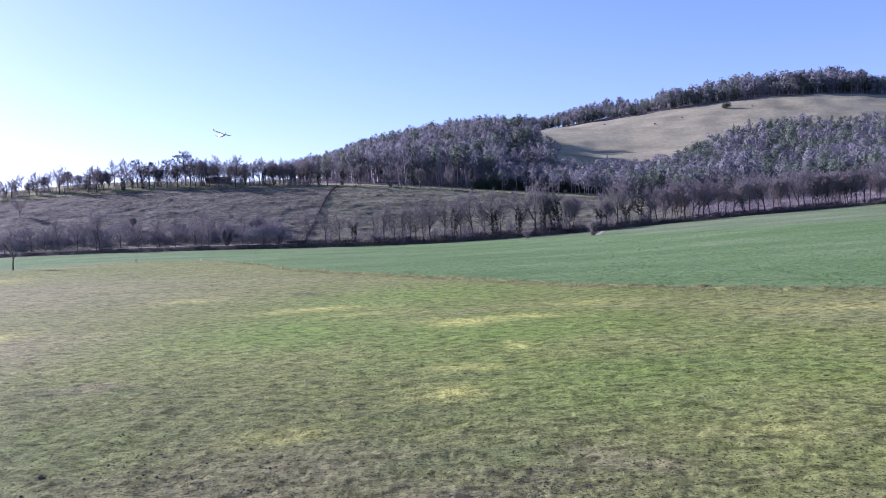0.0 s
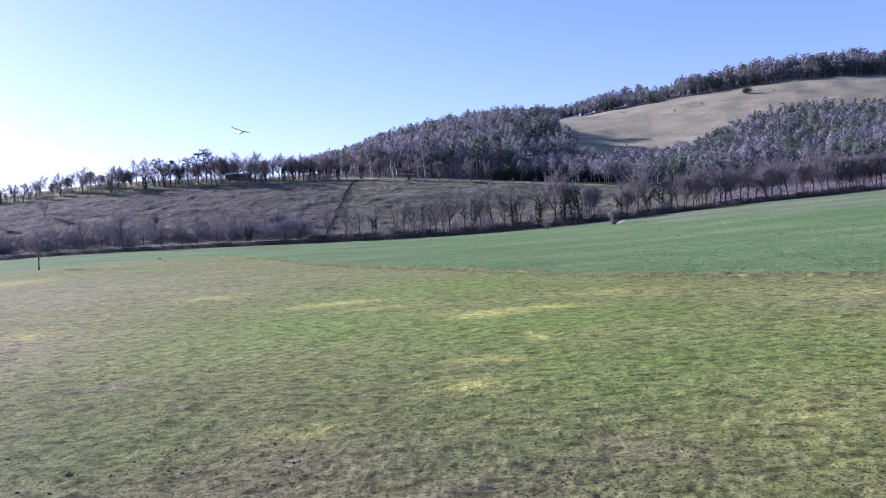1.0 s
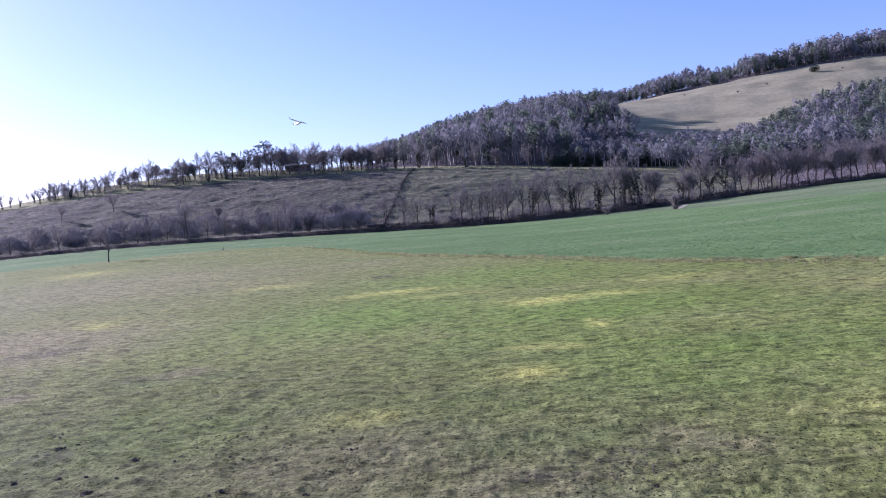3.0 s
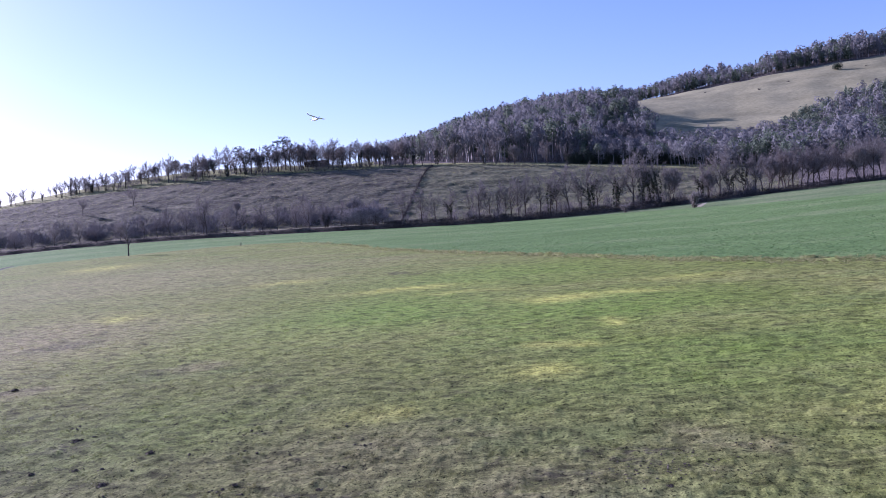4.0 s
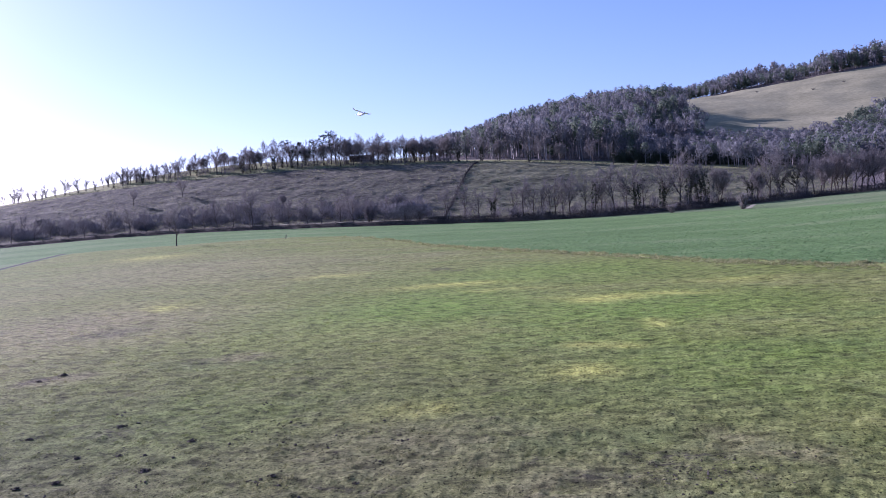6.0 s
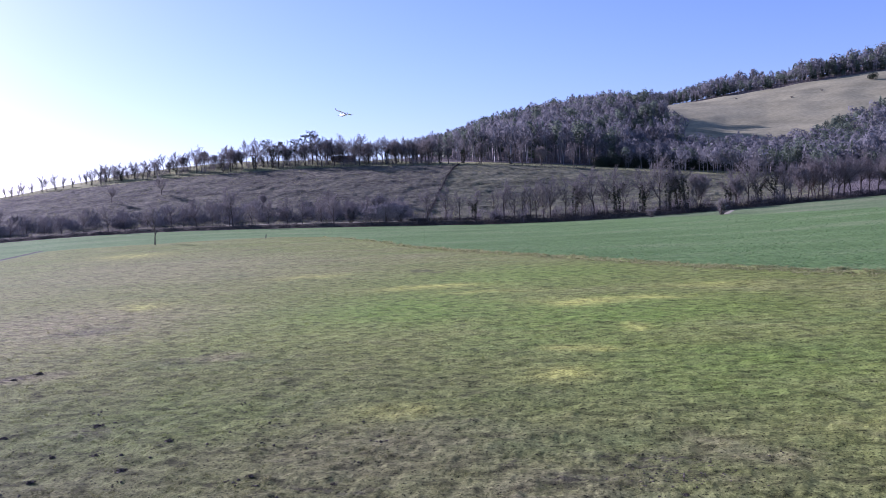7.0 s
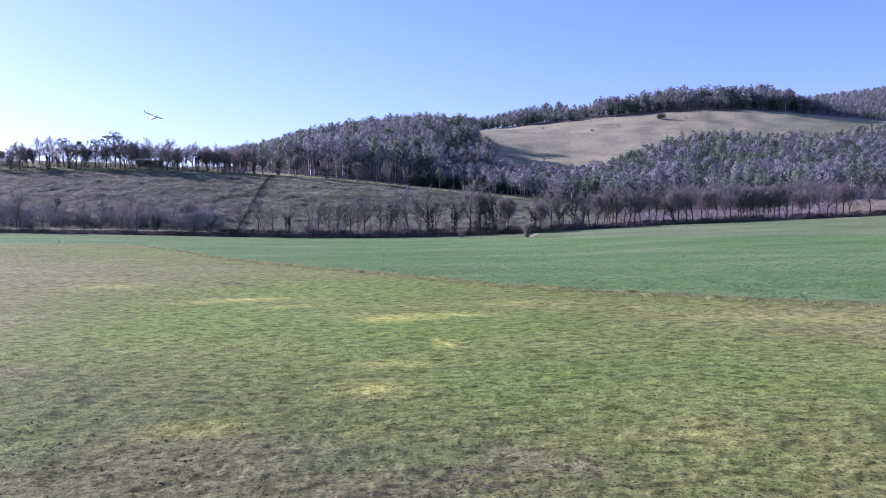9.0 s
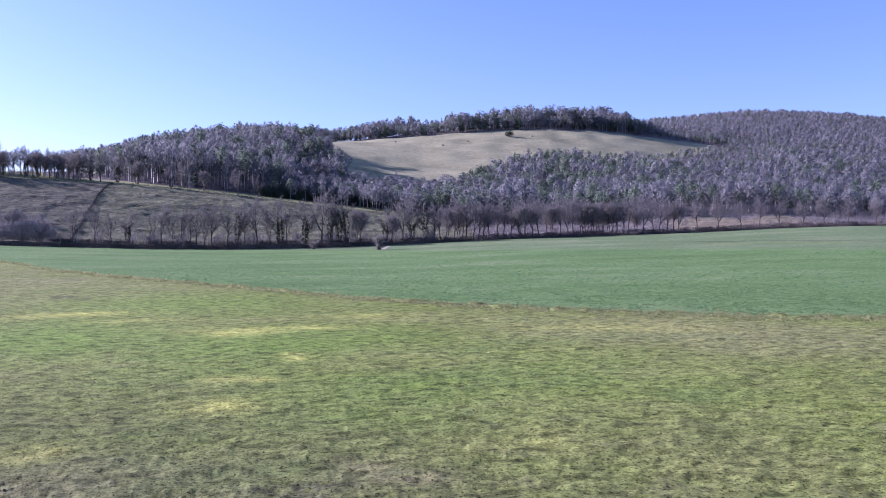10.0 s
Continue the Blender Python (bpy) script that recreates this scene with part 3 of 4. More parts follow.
def low_bare():
    """A slender forest tree, 1 high: pale trunk, boughs, and a narrow crown of upright twigs."""
    wood, twig = Mesh(), Mesh()
    lean = Vector((random.uniform(-0.012, 0.012), random.uniform(-0.012, 0.012), 0))
    stem(wood, lean, 0.92, 0.016)
    wide = random.uniform(0.10, 0.15)
    for k in range(9):
        u, a = random.uniform(0.35, 0.8), random.uniform(0, 6.283)
        wood.sliver(Vector((0, 0, u)), Vector((math.cos(a) * wide, math.sin(a) * wide, u + random.uniform(0.1, 0.22))), 0.014)
    lobed_crown(twig, 140, random.uniform(0.64, 0.70), random.uniform(0.26, 0.32), wide, 5, 0.024, (0.06, 0.13), 1.0, lean * 4)
    return wood, twig


def far_bare():
    """A broad far tree whose crown reaches low."""
    wood, twig = Mesh(), Mesh()
    stem(wood, Vector((0, 0, 0)), 0.8, 0.016)
    lobed_crown(twig, 84, random.uniform(0.52, 0.60), random.uniform(0.36, 0.42), random.uniform(0.22, 0.30), 5, 0.075, (0.10, 0.17), 0.9)
    return wood, twig


def round_bare():
    """A broad tree with a rounded crown of twigs."""
    wood, twig = Mesh(), Mesh()
    lean = Vector((random.uniform(-0.01, 0.01), random.uniform(-0.01, 0.01), 0))
    stem(wood, lean, 0.85, 0.015)
    wide = random.uniform(0.22, 0.30)
    for k in range(8):
        u, a = random.uniform(0.25, 0.6), random.uniform(0, 6.283)
        wood.sliver(Vector((0, 0, u)), Vector((math.cos(a) * wide, math.sin(a) * wide, u + random.uniform(0.15, 0.3))), 0.013)
    lobed_crown(twig, 170, random.uniform(0.56, 0.62), random.uniform(0.34, 0.40), wide, 7, 0.058, (0.07, 0.13), 0.8, lean * 3)
    return wood, twig


def low_spruce():
    wood, need = Mesh(), Mesh()
    wood.tube([Vector((0, 0, -0.02)), Vector((0, 0, 0.95))], [0.012, 0.002], 3)
    for tier in range(13):
        u = 0.16 + 0.83 * tier / 13
        r = (0.20 * (1.04 - u) ** 0.85 + 0.012) * random.uniform(0.8, 1.2)
        for k in range(7):
            a = 6.283 * (k + random.random()) / 7
            d = Vector((math.cos(a), math.sin(a), 0))
            o = Vector((0, 0, u + 0.05)) + d * r * 0.1
            e = d * r * random.uniform(0.6, 1.25) + Vector((0, 0, u - random.uniform(0.0, 0.07)))
            need.sliver(e, o, r * 0.75, Vector((-d.y, d.x, random.uniform(-0.5, 0.5))))
            need.normals += [(d + Vector((0, 0, 0.5)) + rand_dir() * 0.3).normalized()] * 3
    return wood, need


def low_pine():
    """A pine with a bare lower trunk and a lumpy crown."""
    wood, need = Mesh(), Mesh()
    lean = Vector((random.uniform(-0.012, 0.012), random.uniform(-0.012, 0.012), 0))
    stem(wood, lean, 0.93, 0.015)
    lobed_crown(need, 150, random.uniform(0.66, 0.72), random.uniform(0.24, 0.30), random.uniform(0.15, 0.21), 8, 0.058, (0.05, 0.09), 0.4, lean * 4)
    return wood, need


def forest(name, places, chooser, label):
    """places: rows of x, y, height; chooser picks a template for each. One bark mesh, twigs and needles under it."""
    kinds = {"bare": [template_arrays(low_bare, 100 + i) for i in range(6)], "far": [template_arrays(far_bare, 150 + i) for i in range(4)],
             "round": [template_arrays(round_bare, 170 + i) for i in range(5)],
             "spruce": [template_arrays(low_spruce, 200 + i) for i in range(3)],
             "pine": [template_arrays(low_pine, 300 + i) for i in range(4)]}
    rng = np.random.RandomState(len(places))
    store = {k: [[], [], 0, []] for k in ("bark", "twigs", "needles")}
    zs = ground_z(places[:, 0], places[:, 1])
    for (x, y, h), z in zip(places, zs):
        kind = chooser(rng, x, y)
        t = kinds[kind][rng.randint(len(kinds[kind]))]
        a, w = rng.uniform(0, 6.283), rng.uniform(0.85, 1.25)
        ca, sn = math.cos(a) * h * w, math.sin(a) * h * w
        for (v, f, nm), slot in zip(t, ("bark", "twigs" if kind in ("bare", "far", "round") else "needles")):
            s = store[slot]
            s[0].append(np.stack([v[:, 0] * ca - v[:, 1] * sn + x, v[:, 0] * sn + v[:, 1] * ca + y, v[:, 2] * h + z], -1))
            s[1].append(f + s[2])
            s[2] += len(v)
            if len(nm):
                s[3].append(np.stack([nm[:, 0] * math.cos(a) - nm[:, 1] * math.sin(a), nm[:, 0] * math.sin(a) + nm[:, 1] * math.cos(a), nm[:, 2]], -1))
    root = tagged(new(name), label, "woodland", kind="stuff")
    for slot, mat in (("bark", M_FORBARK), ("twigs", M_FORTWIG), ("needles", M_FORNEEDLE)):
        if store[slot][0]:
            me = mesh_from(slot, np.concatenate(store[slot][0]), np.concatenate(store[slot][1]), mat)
            if slot != "bark":
                me.normals_split_custom_set_from_vertices(np.concatenate(store[slot][3]))
            ob = part("trunks" if slot == "bark" else slot, me, mat, root)
            ob["kind"] = "stuff"
    return root


def mesh_from(name, v, f, material):
    me = bpy.data.meshes.new(name)
    me.vertices.add(len(v))
    me.vertices.foreach_set("co", v.astype(np.float32).ravel())
    me.loops.add(f.size)
    me.loops.foreach_set("vertex_index", f.astype(np.int32).ravel())
    me.polygons.add(len(f))
    me.polygons.foreach_set("loop_start", np.arange(len(f), dtype=np.int32) * f.shape[1])
    me.update(calc_edges=True)
    me.materials.append(material)
    return me


def scatter(seed, a0, a1, d0, d1, spacing, keep, height):
    """Jittered places between two bearings and two depths."""
    rng = np.random.RandomState(seed)
    x0, x1 = d1 * math.tan(radians(a0)) if a0 < 0 else d0 * math.tan(radians(a0)), d1 * math.tan(radians(a1)) if a1 > 0 else d0 * math.tan(radians(a1))
    X, Y = np.meshgrid(np.arange(x0, x1, spacing), np.arange(d0, d1, spacing))
    X, Y = X.ravel() + rng.uniform(-0.5, 0.5, X.size) * spacing, Y.ravel() + rng.uniform(-0.5, 0.5, Y.size) * spacing
    a, r = bearing(X, Y)
    d = r * np.cos(np.radians(a))
    ok = (a > a0) & (a < a1) & (d > d0) & (d < d1) & keep(a, d)
    h = rng.uniform(height[0], height[1], X.size)
    return np.stack([X, Y, h], -1)[ok]


def mixed_wood(pines, spruces, hilltop=False):
    """Conifers stand in loose groups among the bare trees."""
    def pick(g, x, y):
        w = 0.5 + 1.1 * float(ripple(np.array(x), np.array(y), 55, 21)) * 1.6
        p = pines
        if hilltop:
            a, d = math.degrees(math.atan2(x, y)), y
            p = 0.75 if a < 27 and d > 480 else 0.5 if a < 33 else 0.28
        u = g.uniform()
        plain = ("far" if y > 500 else "round") if hilltop else "bare"
        return "pine" if u < p * max(0.1, 2 * w) else "spruce" if u > 1 - spruces * max(0.2, 2 * w) else plain
    return pick


left_wood = scatter(1, -11.5, 8.4, 402, 720, 6.1, lambda a, d: ~in_pasture(a, d) & (d > 402 + 12 * np.clip(-a - 6, 0, 5)) & (d < 520 + 18 * (a + 12)), (15, 21))
a_ = bearing(left_wood[:, 0], left_wood[:, 1])[0]
left_wood[:, 2] *= 0.48 + 0.55 * smoothstep(-13, -3, a_)
left_wood[:, 2] *= 1 - smoothstep(4.5, 5.5, a_) * np.clip(0.25 - 0.9 * hummocks(left_wood[:, 1], left_wood[:, 1], 24, 3), 0, 0.6)
forest("left_woodland", left_wood, mixed_wood(0.20, 0.09),
       "mixed winter wood of pines and bare trees")
dip_wood = scatter(2, 3.0, 19.0, 366, 480, 5.4, lambda a, d: ~in_pasture(a, d) & (d > 395 - 4 * (a - 3)), (8.5, 13))
forest("thicket_woodland", dip_wood, lambda g, x, y: g.choice(["round", "bare", "pine"], p=[0.42, 0.28, 0.30]), "bare thicket below the pasture")
right_wood = scatter(3, 15.0, 50.0, 352, 860, 7.6, lambda a, d: ~in_pasture(a, d) & ~((a > 30.5) & (a < 40) & (d < 366 + 10 * np.sin(a * 1.4))), (10.5, 16.5))
a_, r_ = bearing(right_wood[:, 0], right_wood[:, 1])
right_wood[:, 2] *= 1 - 0.42 * smoothstep(22, 27, a_) * (1 - smoothstep(35, 38, a_)) * smoothstep(560, 640, r_ * np.cos(np.radians(a_)))
forest("right_woodland", right_wood, mixed_wood(0.30, 0.05, True),
       "purple-grey bare wood with scattered pines")
ridge_wood = scatter(4, 5.0, 36.0, 866, 945, 5.6, lambda a, d: d > 866 + 3 * np.sin(a * 3), (11, 19))
a_ = bearing(ridge_wood[:, 0], ridge_wood[:, 1])[0]
ridge_wood[:, 2] *= 0.88 + 0.30 * hummocks(ridge_wood[:, 0], ridge_wood[:, 1], 26, 13)
ridge_wood[:, 2] *= 1.0 - 0.3 * smoothstep(26, 31, a_)
ridge_wood[:, 2] *= 1.0 + 0.18 * smoothstep(16, 21, a_) * (1 - smoothstep(30, 33, a_))
forest("ridge_woodland", ridge_wood, lambda g, x, y: g.choice(["far", "pine", "spruce"], p=[0.58, 0.22, 0.20]), "ridge belt of spruces, pines and bare trees")
far_wood = scatter(5, 29.0, 50.0, 866, 1560, 13.0, lambda a, d: (d > 945) | (a > 36), (13, 18))
far_wood[:, 2] *= 0.6 + 0.4 * smoothstep(29.5, 36, bearing(far_wood[:, 0], far_wood[:, 1])[0])
forest("far_woodland", far_wood, lambda g, x, y: g.choice(["far", "pine", "spruce"], p=[0.84, 0.10, 0.06]), "far hill covered in bare purple wood")

# ---- single trees ----
OAK = Kind(bare_tree(11, 11, 1.0, fluff=320), 11)
SLIM = Kind(bare_tree(12, 11, 0.8), 11)
WIDE = Kind(bare_tree(13, 11, 1.1, twig_mat=M_TWIG_PALE, fluff=650, label="pale bare deciduous tree with fine twigs"), 11)
STEMS = Kind(bare_tree(14, 9, 1.0, stems=3, fluff=300, twig_mat=M_TWIG_PALE, label="many-stemmed bare tree at the field edge"), 9)
IVY = Kind(bare_tree(15, 11, 0.7, ivy=0.72, label="bare tree with a trunk wrapped in dark ivy"), 11)
IVYLOW = Kind(bare_tree(16, 10, 0.8, ivy=0.5, label="bare tree with ivy halfway up its trunk"), 10)
PINE = Kind(pine_tree(17, 13), 13)
PINE2 = Kind(pine_tree(18, 13), 13)

random.seed(5)
HEDGE = 262
for az, h, kind in [(-22.6, 11, OAK), (-9.3, 9, SLIM), (-8.0, 10, SLIM), (-7.0, 8.5, SLIM), (-6.0, 9.5, IVYLOW), (-4.6, 9, SLIM), (-3.9, 11, SLIM),
                    (-3.2, 9, SLIM), (-2.6, 10, SLIM), (-2.1, 8.5, SLIM), (-1.7, 11, SLIM), (-1.2, 9, SLIM), (-0.7, 11, OAK), (0.3, 10, SLIM), (1.0, 11.5, IVY),
                    (1.4, 9.5, SLIM), (2.3, 12.5, OAK), (3.1, 9, SLIM), (3.8, 13, IVYLOW), (4.2, 10, SLIM), (5.5, 12.5, IVYLOW), (6.6, 14, WIDE), (7.2, 11, IVY),
                    (7.8, 12, IVY), (8.3, 11.5, IVY), (9.1, 10.5, STEMS), (11.0, 10.5, IVYLOW), (11.5, 8, STEMS), (12.2, 12.5, WIDE), (12.9, 10.5, IVYLOW),
                    (13.8, 11, IVY), (14.4, 10.5, SLIM)]:
    kind.put(spot(az, HEDGE / math.cos(radians(az)) + random.uniform(-2, 2)), h)
az = -40.0
while az < 46:
    if not -10 < az < 14.6:
        h = random.uniform(5.5, 8.5) if az < 0 else random.uniform(9.0, 12.0)
        k = random.choice([SLIM, WIDE, OAK] if az < 0 else [WIDE, OAK, WIDE, STEMS, OAK])
        if az > 31:
            h *= 0.85
        k.put(spot(az, (HEDGE + random.uniform(-2, 12)) / math.cos(radians(az))), h)
    az += random.uniform(0.7, 1.5) if az < 14 else random.uniform(0.32, 0.6) if az < 31 else random.uniform(0.8, 1.8)

# along the terrace above the slope
TERRACE = 368
for az, h, kind in [(-27.4, 11, OAK), (-26.0, 10.5, IVY), (-24.7, 15, WIDE), (-24.2, 12, PINE), (-23.0, 11, IVY), (-22.5, 12, OAK), (-20.9, 12, IVYLOW),
                    (-20.0, 14, PINE), (-19.7, 13, IVY), (-19.3, 13.5, PINE2), (-18.8, 13, IVY), (-18.2, 14, PINE), (-17.5, 16.5, PINE2), (-17.0, 17.5, PINE),
                    (-16.7, 16, PINE2), (-16.4, 15, OAK), (-15.9, 14, STEMS), (-15.5, 13, OAK), (-14.9, 14, WIDE), (-14.1, 13, WIDE), (-13.8, 14.5, OAK), (-13.2, 12, STEMS),
                    (-12.6, 11, SLIM), (-11.9, 12, IVYLOW), (-11.3, 11, STEMS), (-10.6, 11, OAK), (-9.8, 10, SLIM), (-8.9, 12, STEMS), (-8.2, 10, IVYLOW), (-7.6, 11, OAK),
                    (-6.6, 11, IVYLOW), (-5.4, 10, STEMS), (-3.3, 9, IVYLOW), (-2.5, 10, OAK), (-1.2, 9, STEMS), (1.0, 10, OAK), (2.4, 9, IVYLOW)]:
    kind.put(spot(az, (TERRACE + random.uniform(-3, 6)) / math.cos(radians(az))), h * (0.70 if az < -23.5 else 0.85 if kind in (PINE, PINE2) else 0.82 if az < -12 else 0.95))
az = -44.0
while az < -27.5:
    random.choice([IVY, IVY, SLIM, IVYLOW, OAK]).put(spot(az, (TERRACE + random.uniform(-3, 10)) / math.cos(radians(az))), random.uniform(4.0, 7.5))
    az += random.uniform(0.15, 0.62)
az = -31.0
while az < -9:
    random.choice([STEMS, OAK, WIDE, OAK, IVYLOW, WIDE]).put(spot(az, (TERRACE + random.uniform(2, 22)) / math.cos(radians(az))), random.uniform(7.5, 10.5) * (0.75 if az < -23 else 1.0))
    az += random.uniform(0.2, 0.42)

# ---- undergrowth, shrubs and rough grass ----
def brush(name, rows, material, label, category, per=10):
    """rows: x, y, height, width of each bush; sprays of thin twigs, joined."""
    rng = np.random.RandomState(len(rows))
    rows = np.repeat(np.asarray(rows, float), per, axis=0)
    n = len(rows)
    ox, oy = rng.normal(0, 0.33, n) * rows[:, 3], rng.normal(0, 0.33, n) * rows[:, 3]
    x, y = rows[:, 0] + ox, rows[:, 1] + oy
    z = ground_z(x, y)
    u = rng.uniform(0, 0.75, n)
    zb = z + u * rows[:, 2] * 0.8 - 0.05
    ln = rows[:, 2] * rng.uniform(0.25, 0.5, n)
    d = rng.normal(0, 0.55, (n, 3))
    d[:, 2] = np.abs(d[:, 2]) + 0.6
    d /= np.linalg.norm(d, axis=1)[:, None]
    s = np.cross(d, rng.normal(0, 1, (n, 3)))
    s /= np.linalg.norm(s, axis=1)[:, None]
    w = (0.028 + 0.007 * rows[:, 2])[:, None] * rng.uniform(0.7, 1.4, n)[:, None]
    p = np.stack([x, y, zb], -1)
    v = np.stack([p - s * w, p + s * w, p + d * ln[:, None]], 1).reshape(-1, 3)
    f = np.arange(n * 3).reshape(-1, 3)
    return tagged(new(name, mesh_from(name, v, f, material)), label, category, kind="stuff")


def along(seed, a0, a1, d0, d1, n, h, w, thin=None):
    rng = np.random.RandomState(seed)
    a, d = rng.uniform(a0, a1, n), rng.uniform(d0, d1, n)
    hh, ww = rng.uniform(h[0], h[1], n), rng.uniform(w[0], w[1], n)
    if thin is not None:
        keep = rng.random_sample(n) < thin(a, d)
        a, d, hh, ww = a[keep], d[keep], hh[keep], ww[keep]
    r = d / np.cos(np.radians(a))
    return np.stack([r * np.sin(np.radians(a)), r * np.cos(np.radians(a)), hh, ww], -1)


M_BRUSH = island_material("undergrowth_twigs", [(0.045, 0.039, 0.036), (0.078, 0.068, 0.062), (0.125, 0.108, 0.096)], patch=0.1)
M_BRAMBLE = island_material("bramble_twigs", [(0.112, 0.104, 0.100), (0.180, 0.168, 0.160), (0.258, 0.242, 0.228)], patch=0.1)
brush("hedge_undergrowth", along(1, -10.5, 47, 254.5, 261, 1200, (0.9, 2.0), (1.5, 2.6)), M_BRUSH, "dark leafless undergrowth along the field edge", "undergrowth", 50)
brush("field_edge_brush", along(12, -44, -10.5, 254.5, 258, 520, (0.5, 1.0), (1.2, 2.2)), M_BRUSH, "low dark brush along the field edge", "undergrowth", 34)
brush("valley_thicket", along(2, -44, -10.5, 275, 300, 560, (1.8, 5.0), (2.4, 4.0), lambda a, d: 1 - (d - 273) / 36), M_BRAMBLE,
      "purple-brown bare thicket below the slope", "thicket", 120)
brush("orchard_scrub", along(3, -9.5, 15, 258, 285, 170, (2.0, 5.5), (1.8, 3.0), lambda a, d: 1 - (d - 258) / 36), M_TWIG, "bare scrub between the hedgerow trees", "scrub", 70)
brush("slope_brambles", along(4, -44, -9, 272, 356, 520, (0.5, 1.5), (1.5, 4.0), lambda a, d: 0.25 + 0.75 * (ripple(a * 20, d, 60, 8) > 0.05)), M_BRAMBLE,
      "low bramble patches on the dry slope", "bramble", 26)
brush("grove_undergrowth", along(5, 14, 47, 262, 352, 900, (1.2, 4.2), (1.8, 3.6), lambda a, d: 0.75 * (1 - 0.95 * smoothstep(29.5, 32.5, a) * (1 - smoothstep(36.5, 41, a)) * smoothstep(266, 274, d))), M_TWIG,
      "bare brush below the wood", "undergrowth", 34)
brush("wood_edge_brush", along(6, -12, 17, 396, 420, 420, (1.5, 4.0), (2.0, 3.5), lambda a, d: smoothstep(-12, 6, a)), M_BRUSH, "dark brush along the wood's edge", "undergrowth", 34)
# Dark brush added along the terrace edge to deepen the band of tree shade.
brush("terrace_shade_brush", along(8, -44, 14, 357, 364, 900, (0.6, 1.5), (1.5, 3.0)), M_BRUSH, "dark low brush standing in for tree shade along the terrace edge", "undergrowth", 16)
brush("evergreen_thicket", along(9, 2.5, 14.8, 392, 404, 330, (3.0, 7.5), (2.2, 3.8)), M_IVY, "dark ivy-grown thicket at the foot of the wood", "thicket", 90)
brush("wood_front_brush", along(10, 14.5, 48, 342, 378, 420, (2.5, 6.0), (2.2, 4.0), lambda a, d: 1 - 0.95 * smoothstep(29.5, 32.5, a) * (1 - smoothstep(37, 41, a)) * (1 - smoothstep(346, 358, d))), M_TWIG,
      "bare brush at the foot of the wood", "undergrowth", 60)
brush("terrace_scrub", along(11, -31, -8, 364, 388, 230, (1.8, 5.0), (1.8, 3.2)), M_TWIG, "bare scrub among the terrace trees", "scrub", 50)
brush("slope_tussocks", along(7, -44, 18, 268, 359, 15000, (0.35, 0.85), (0.5, 1.2)), M_DRYGRASS, "dry tussock grass on the slope", "grass", 6)


def tufts(name, x, y, height, width, blades, material, label, category, lean=0.9):
    """Low tufts of flat blades at the given places, joined."""
    rng = np.random.RandomState(len(x))
    x, y, h, w = (np.repeat(np.asarray(q, float), blades) for q in (x, y, height, width))
    n = len(x)
    z = ground_z(x, y) - 0.01
    a = rng.uniform(0, 6.283, n)
    x, y = x + rng.normal(0, 0.3, n) * h, y + rng.normal(0, 0.3, n) * h
    d = np.stack([np.cos(a) * lean * rng.uniform(0.2, 1.2, n), np.sin(a) * lean * rng.uniform(0.2, 1.2, n), np.ones(n)], -1)
    d /= np.linalg.norm(d, axis=1)[:, None]
    t = rng.uniform(0, 6.283, n)
    s = np.stack([np.cos(t), np.sin(t), np.zeros(n)], -1) * (w * rng.uniform(0.6, 1.3, n))[:, None]
    p = np.stack([x, y, z], -1)
    v = np.stack([p - s, p + s, p + d * (h * rng.uniform(0.6, 1.3, n))[:, None]], 1).reshape(-1, 3)
    me = mesh_from(name, v, np.arange(3 * n).reshape(-1, 3), material)
    if material == M_GRASSBLADE:
        store_patches(me, v[:, 0], v[:, 1])
    return tagged(new(name, me), label, category, kind="stuff")


rng = np.random.RandomState(9)
n = 190000
a = rng.uniform(-42, 48, n)
r = EYE / np.tan(np.radians(rng.uniform(1.7, 19.5, n)))
clump = hummocks(r * np.sin(np.radians(a)) + 3, r * np.cos(np.radians(a)), 0.42 + 0 * r, 2)
ok = (r < meadow_edge(a) - 0.4) & (rng.random_sample(n) < 0.6 + 0.6 * clump)
r, a, clump = r[ok], np.radians(a[ok]), clump[ok]
size = (0.022 + 0.0011 * np.minimum(r, 55)) * (1 - 0.5 * smoothstep(60, 110, r)) * (1 + 0.5 * clump) * rng.uniform(0.6, 1.5, len(r))
tufts("meadow_tufts", r * np.sin(a), r * np.cos(a), size * 0.8, size * 0.15, 3, M_GRASSBLADE, "short tussocky winter meadow grass", "grass", 1.9)

n = 9000
a = rng.uniform(-17, 52, n)
a = a[(rng.random_sample(n) < smoothstep(-17, -6, a)) & (rng.random_sample(n) < 0.7 + 0.5 * np.sin(a * 2.3) * np.sin(a * 7.1 + 1))]
n = len(a)
r = meadow_edge(a) + rng.normal(0.7, 1.3, n)
a = np.radians(a)
tufts("verge_tussocks", r * np.sin(a), r * np.cos(a), (0.07 + 0.22 * rng.random_sample(n) ** 1.9) * r / 68, rng.uniform(0.03, 0.06, n) * r / 70, 10, M_DRYGRASS,
      "straw-coloured rough grass between meadow and crop", "grass", 2.3)

n = 50000
a = rng.uniform(-44, 50, n)
r = meadow_edge(a) + 1.2 + 120 * rng.random_sample(n) ** 1.9
ok = (r < 250 / np.cos(np.radians(a))) & (rng.random_sample(n) < 1 - smoothstep(95, 175, meadow_edge(a)))
a, r = np.radians(a[ok]), r[ok]
n = len(r)
tufts("crop_plants", r * np.sin(a), r * np.cos(a), rng.uniform(0.06, 0.13, n) * (1 + r / 200), rng.uniform(0.05, 0.11, n), 3, M_CROPLEAF,
      "young green winter crop plants in rows", "crop", 3.6)


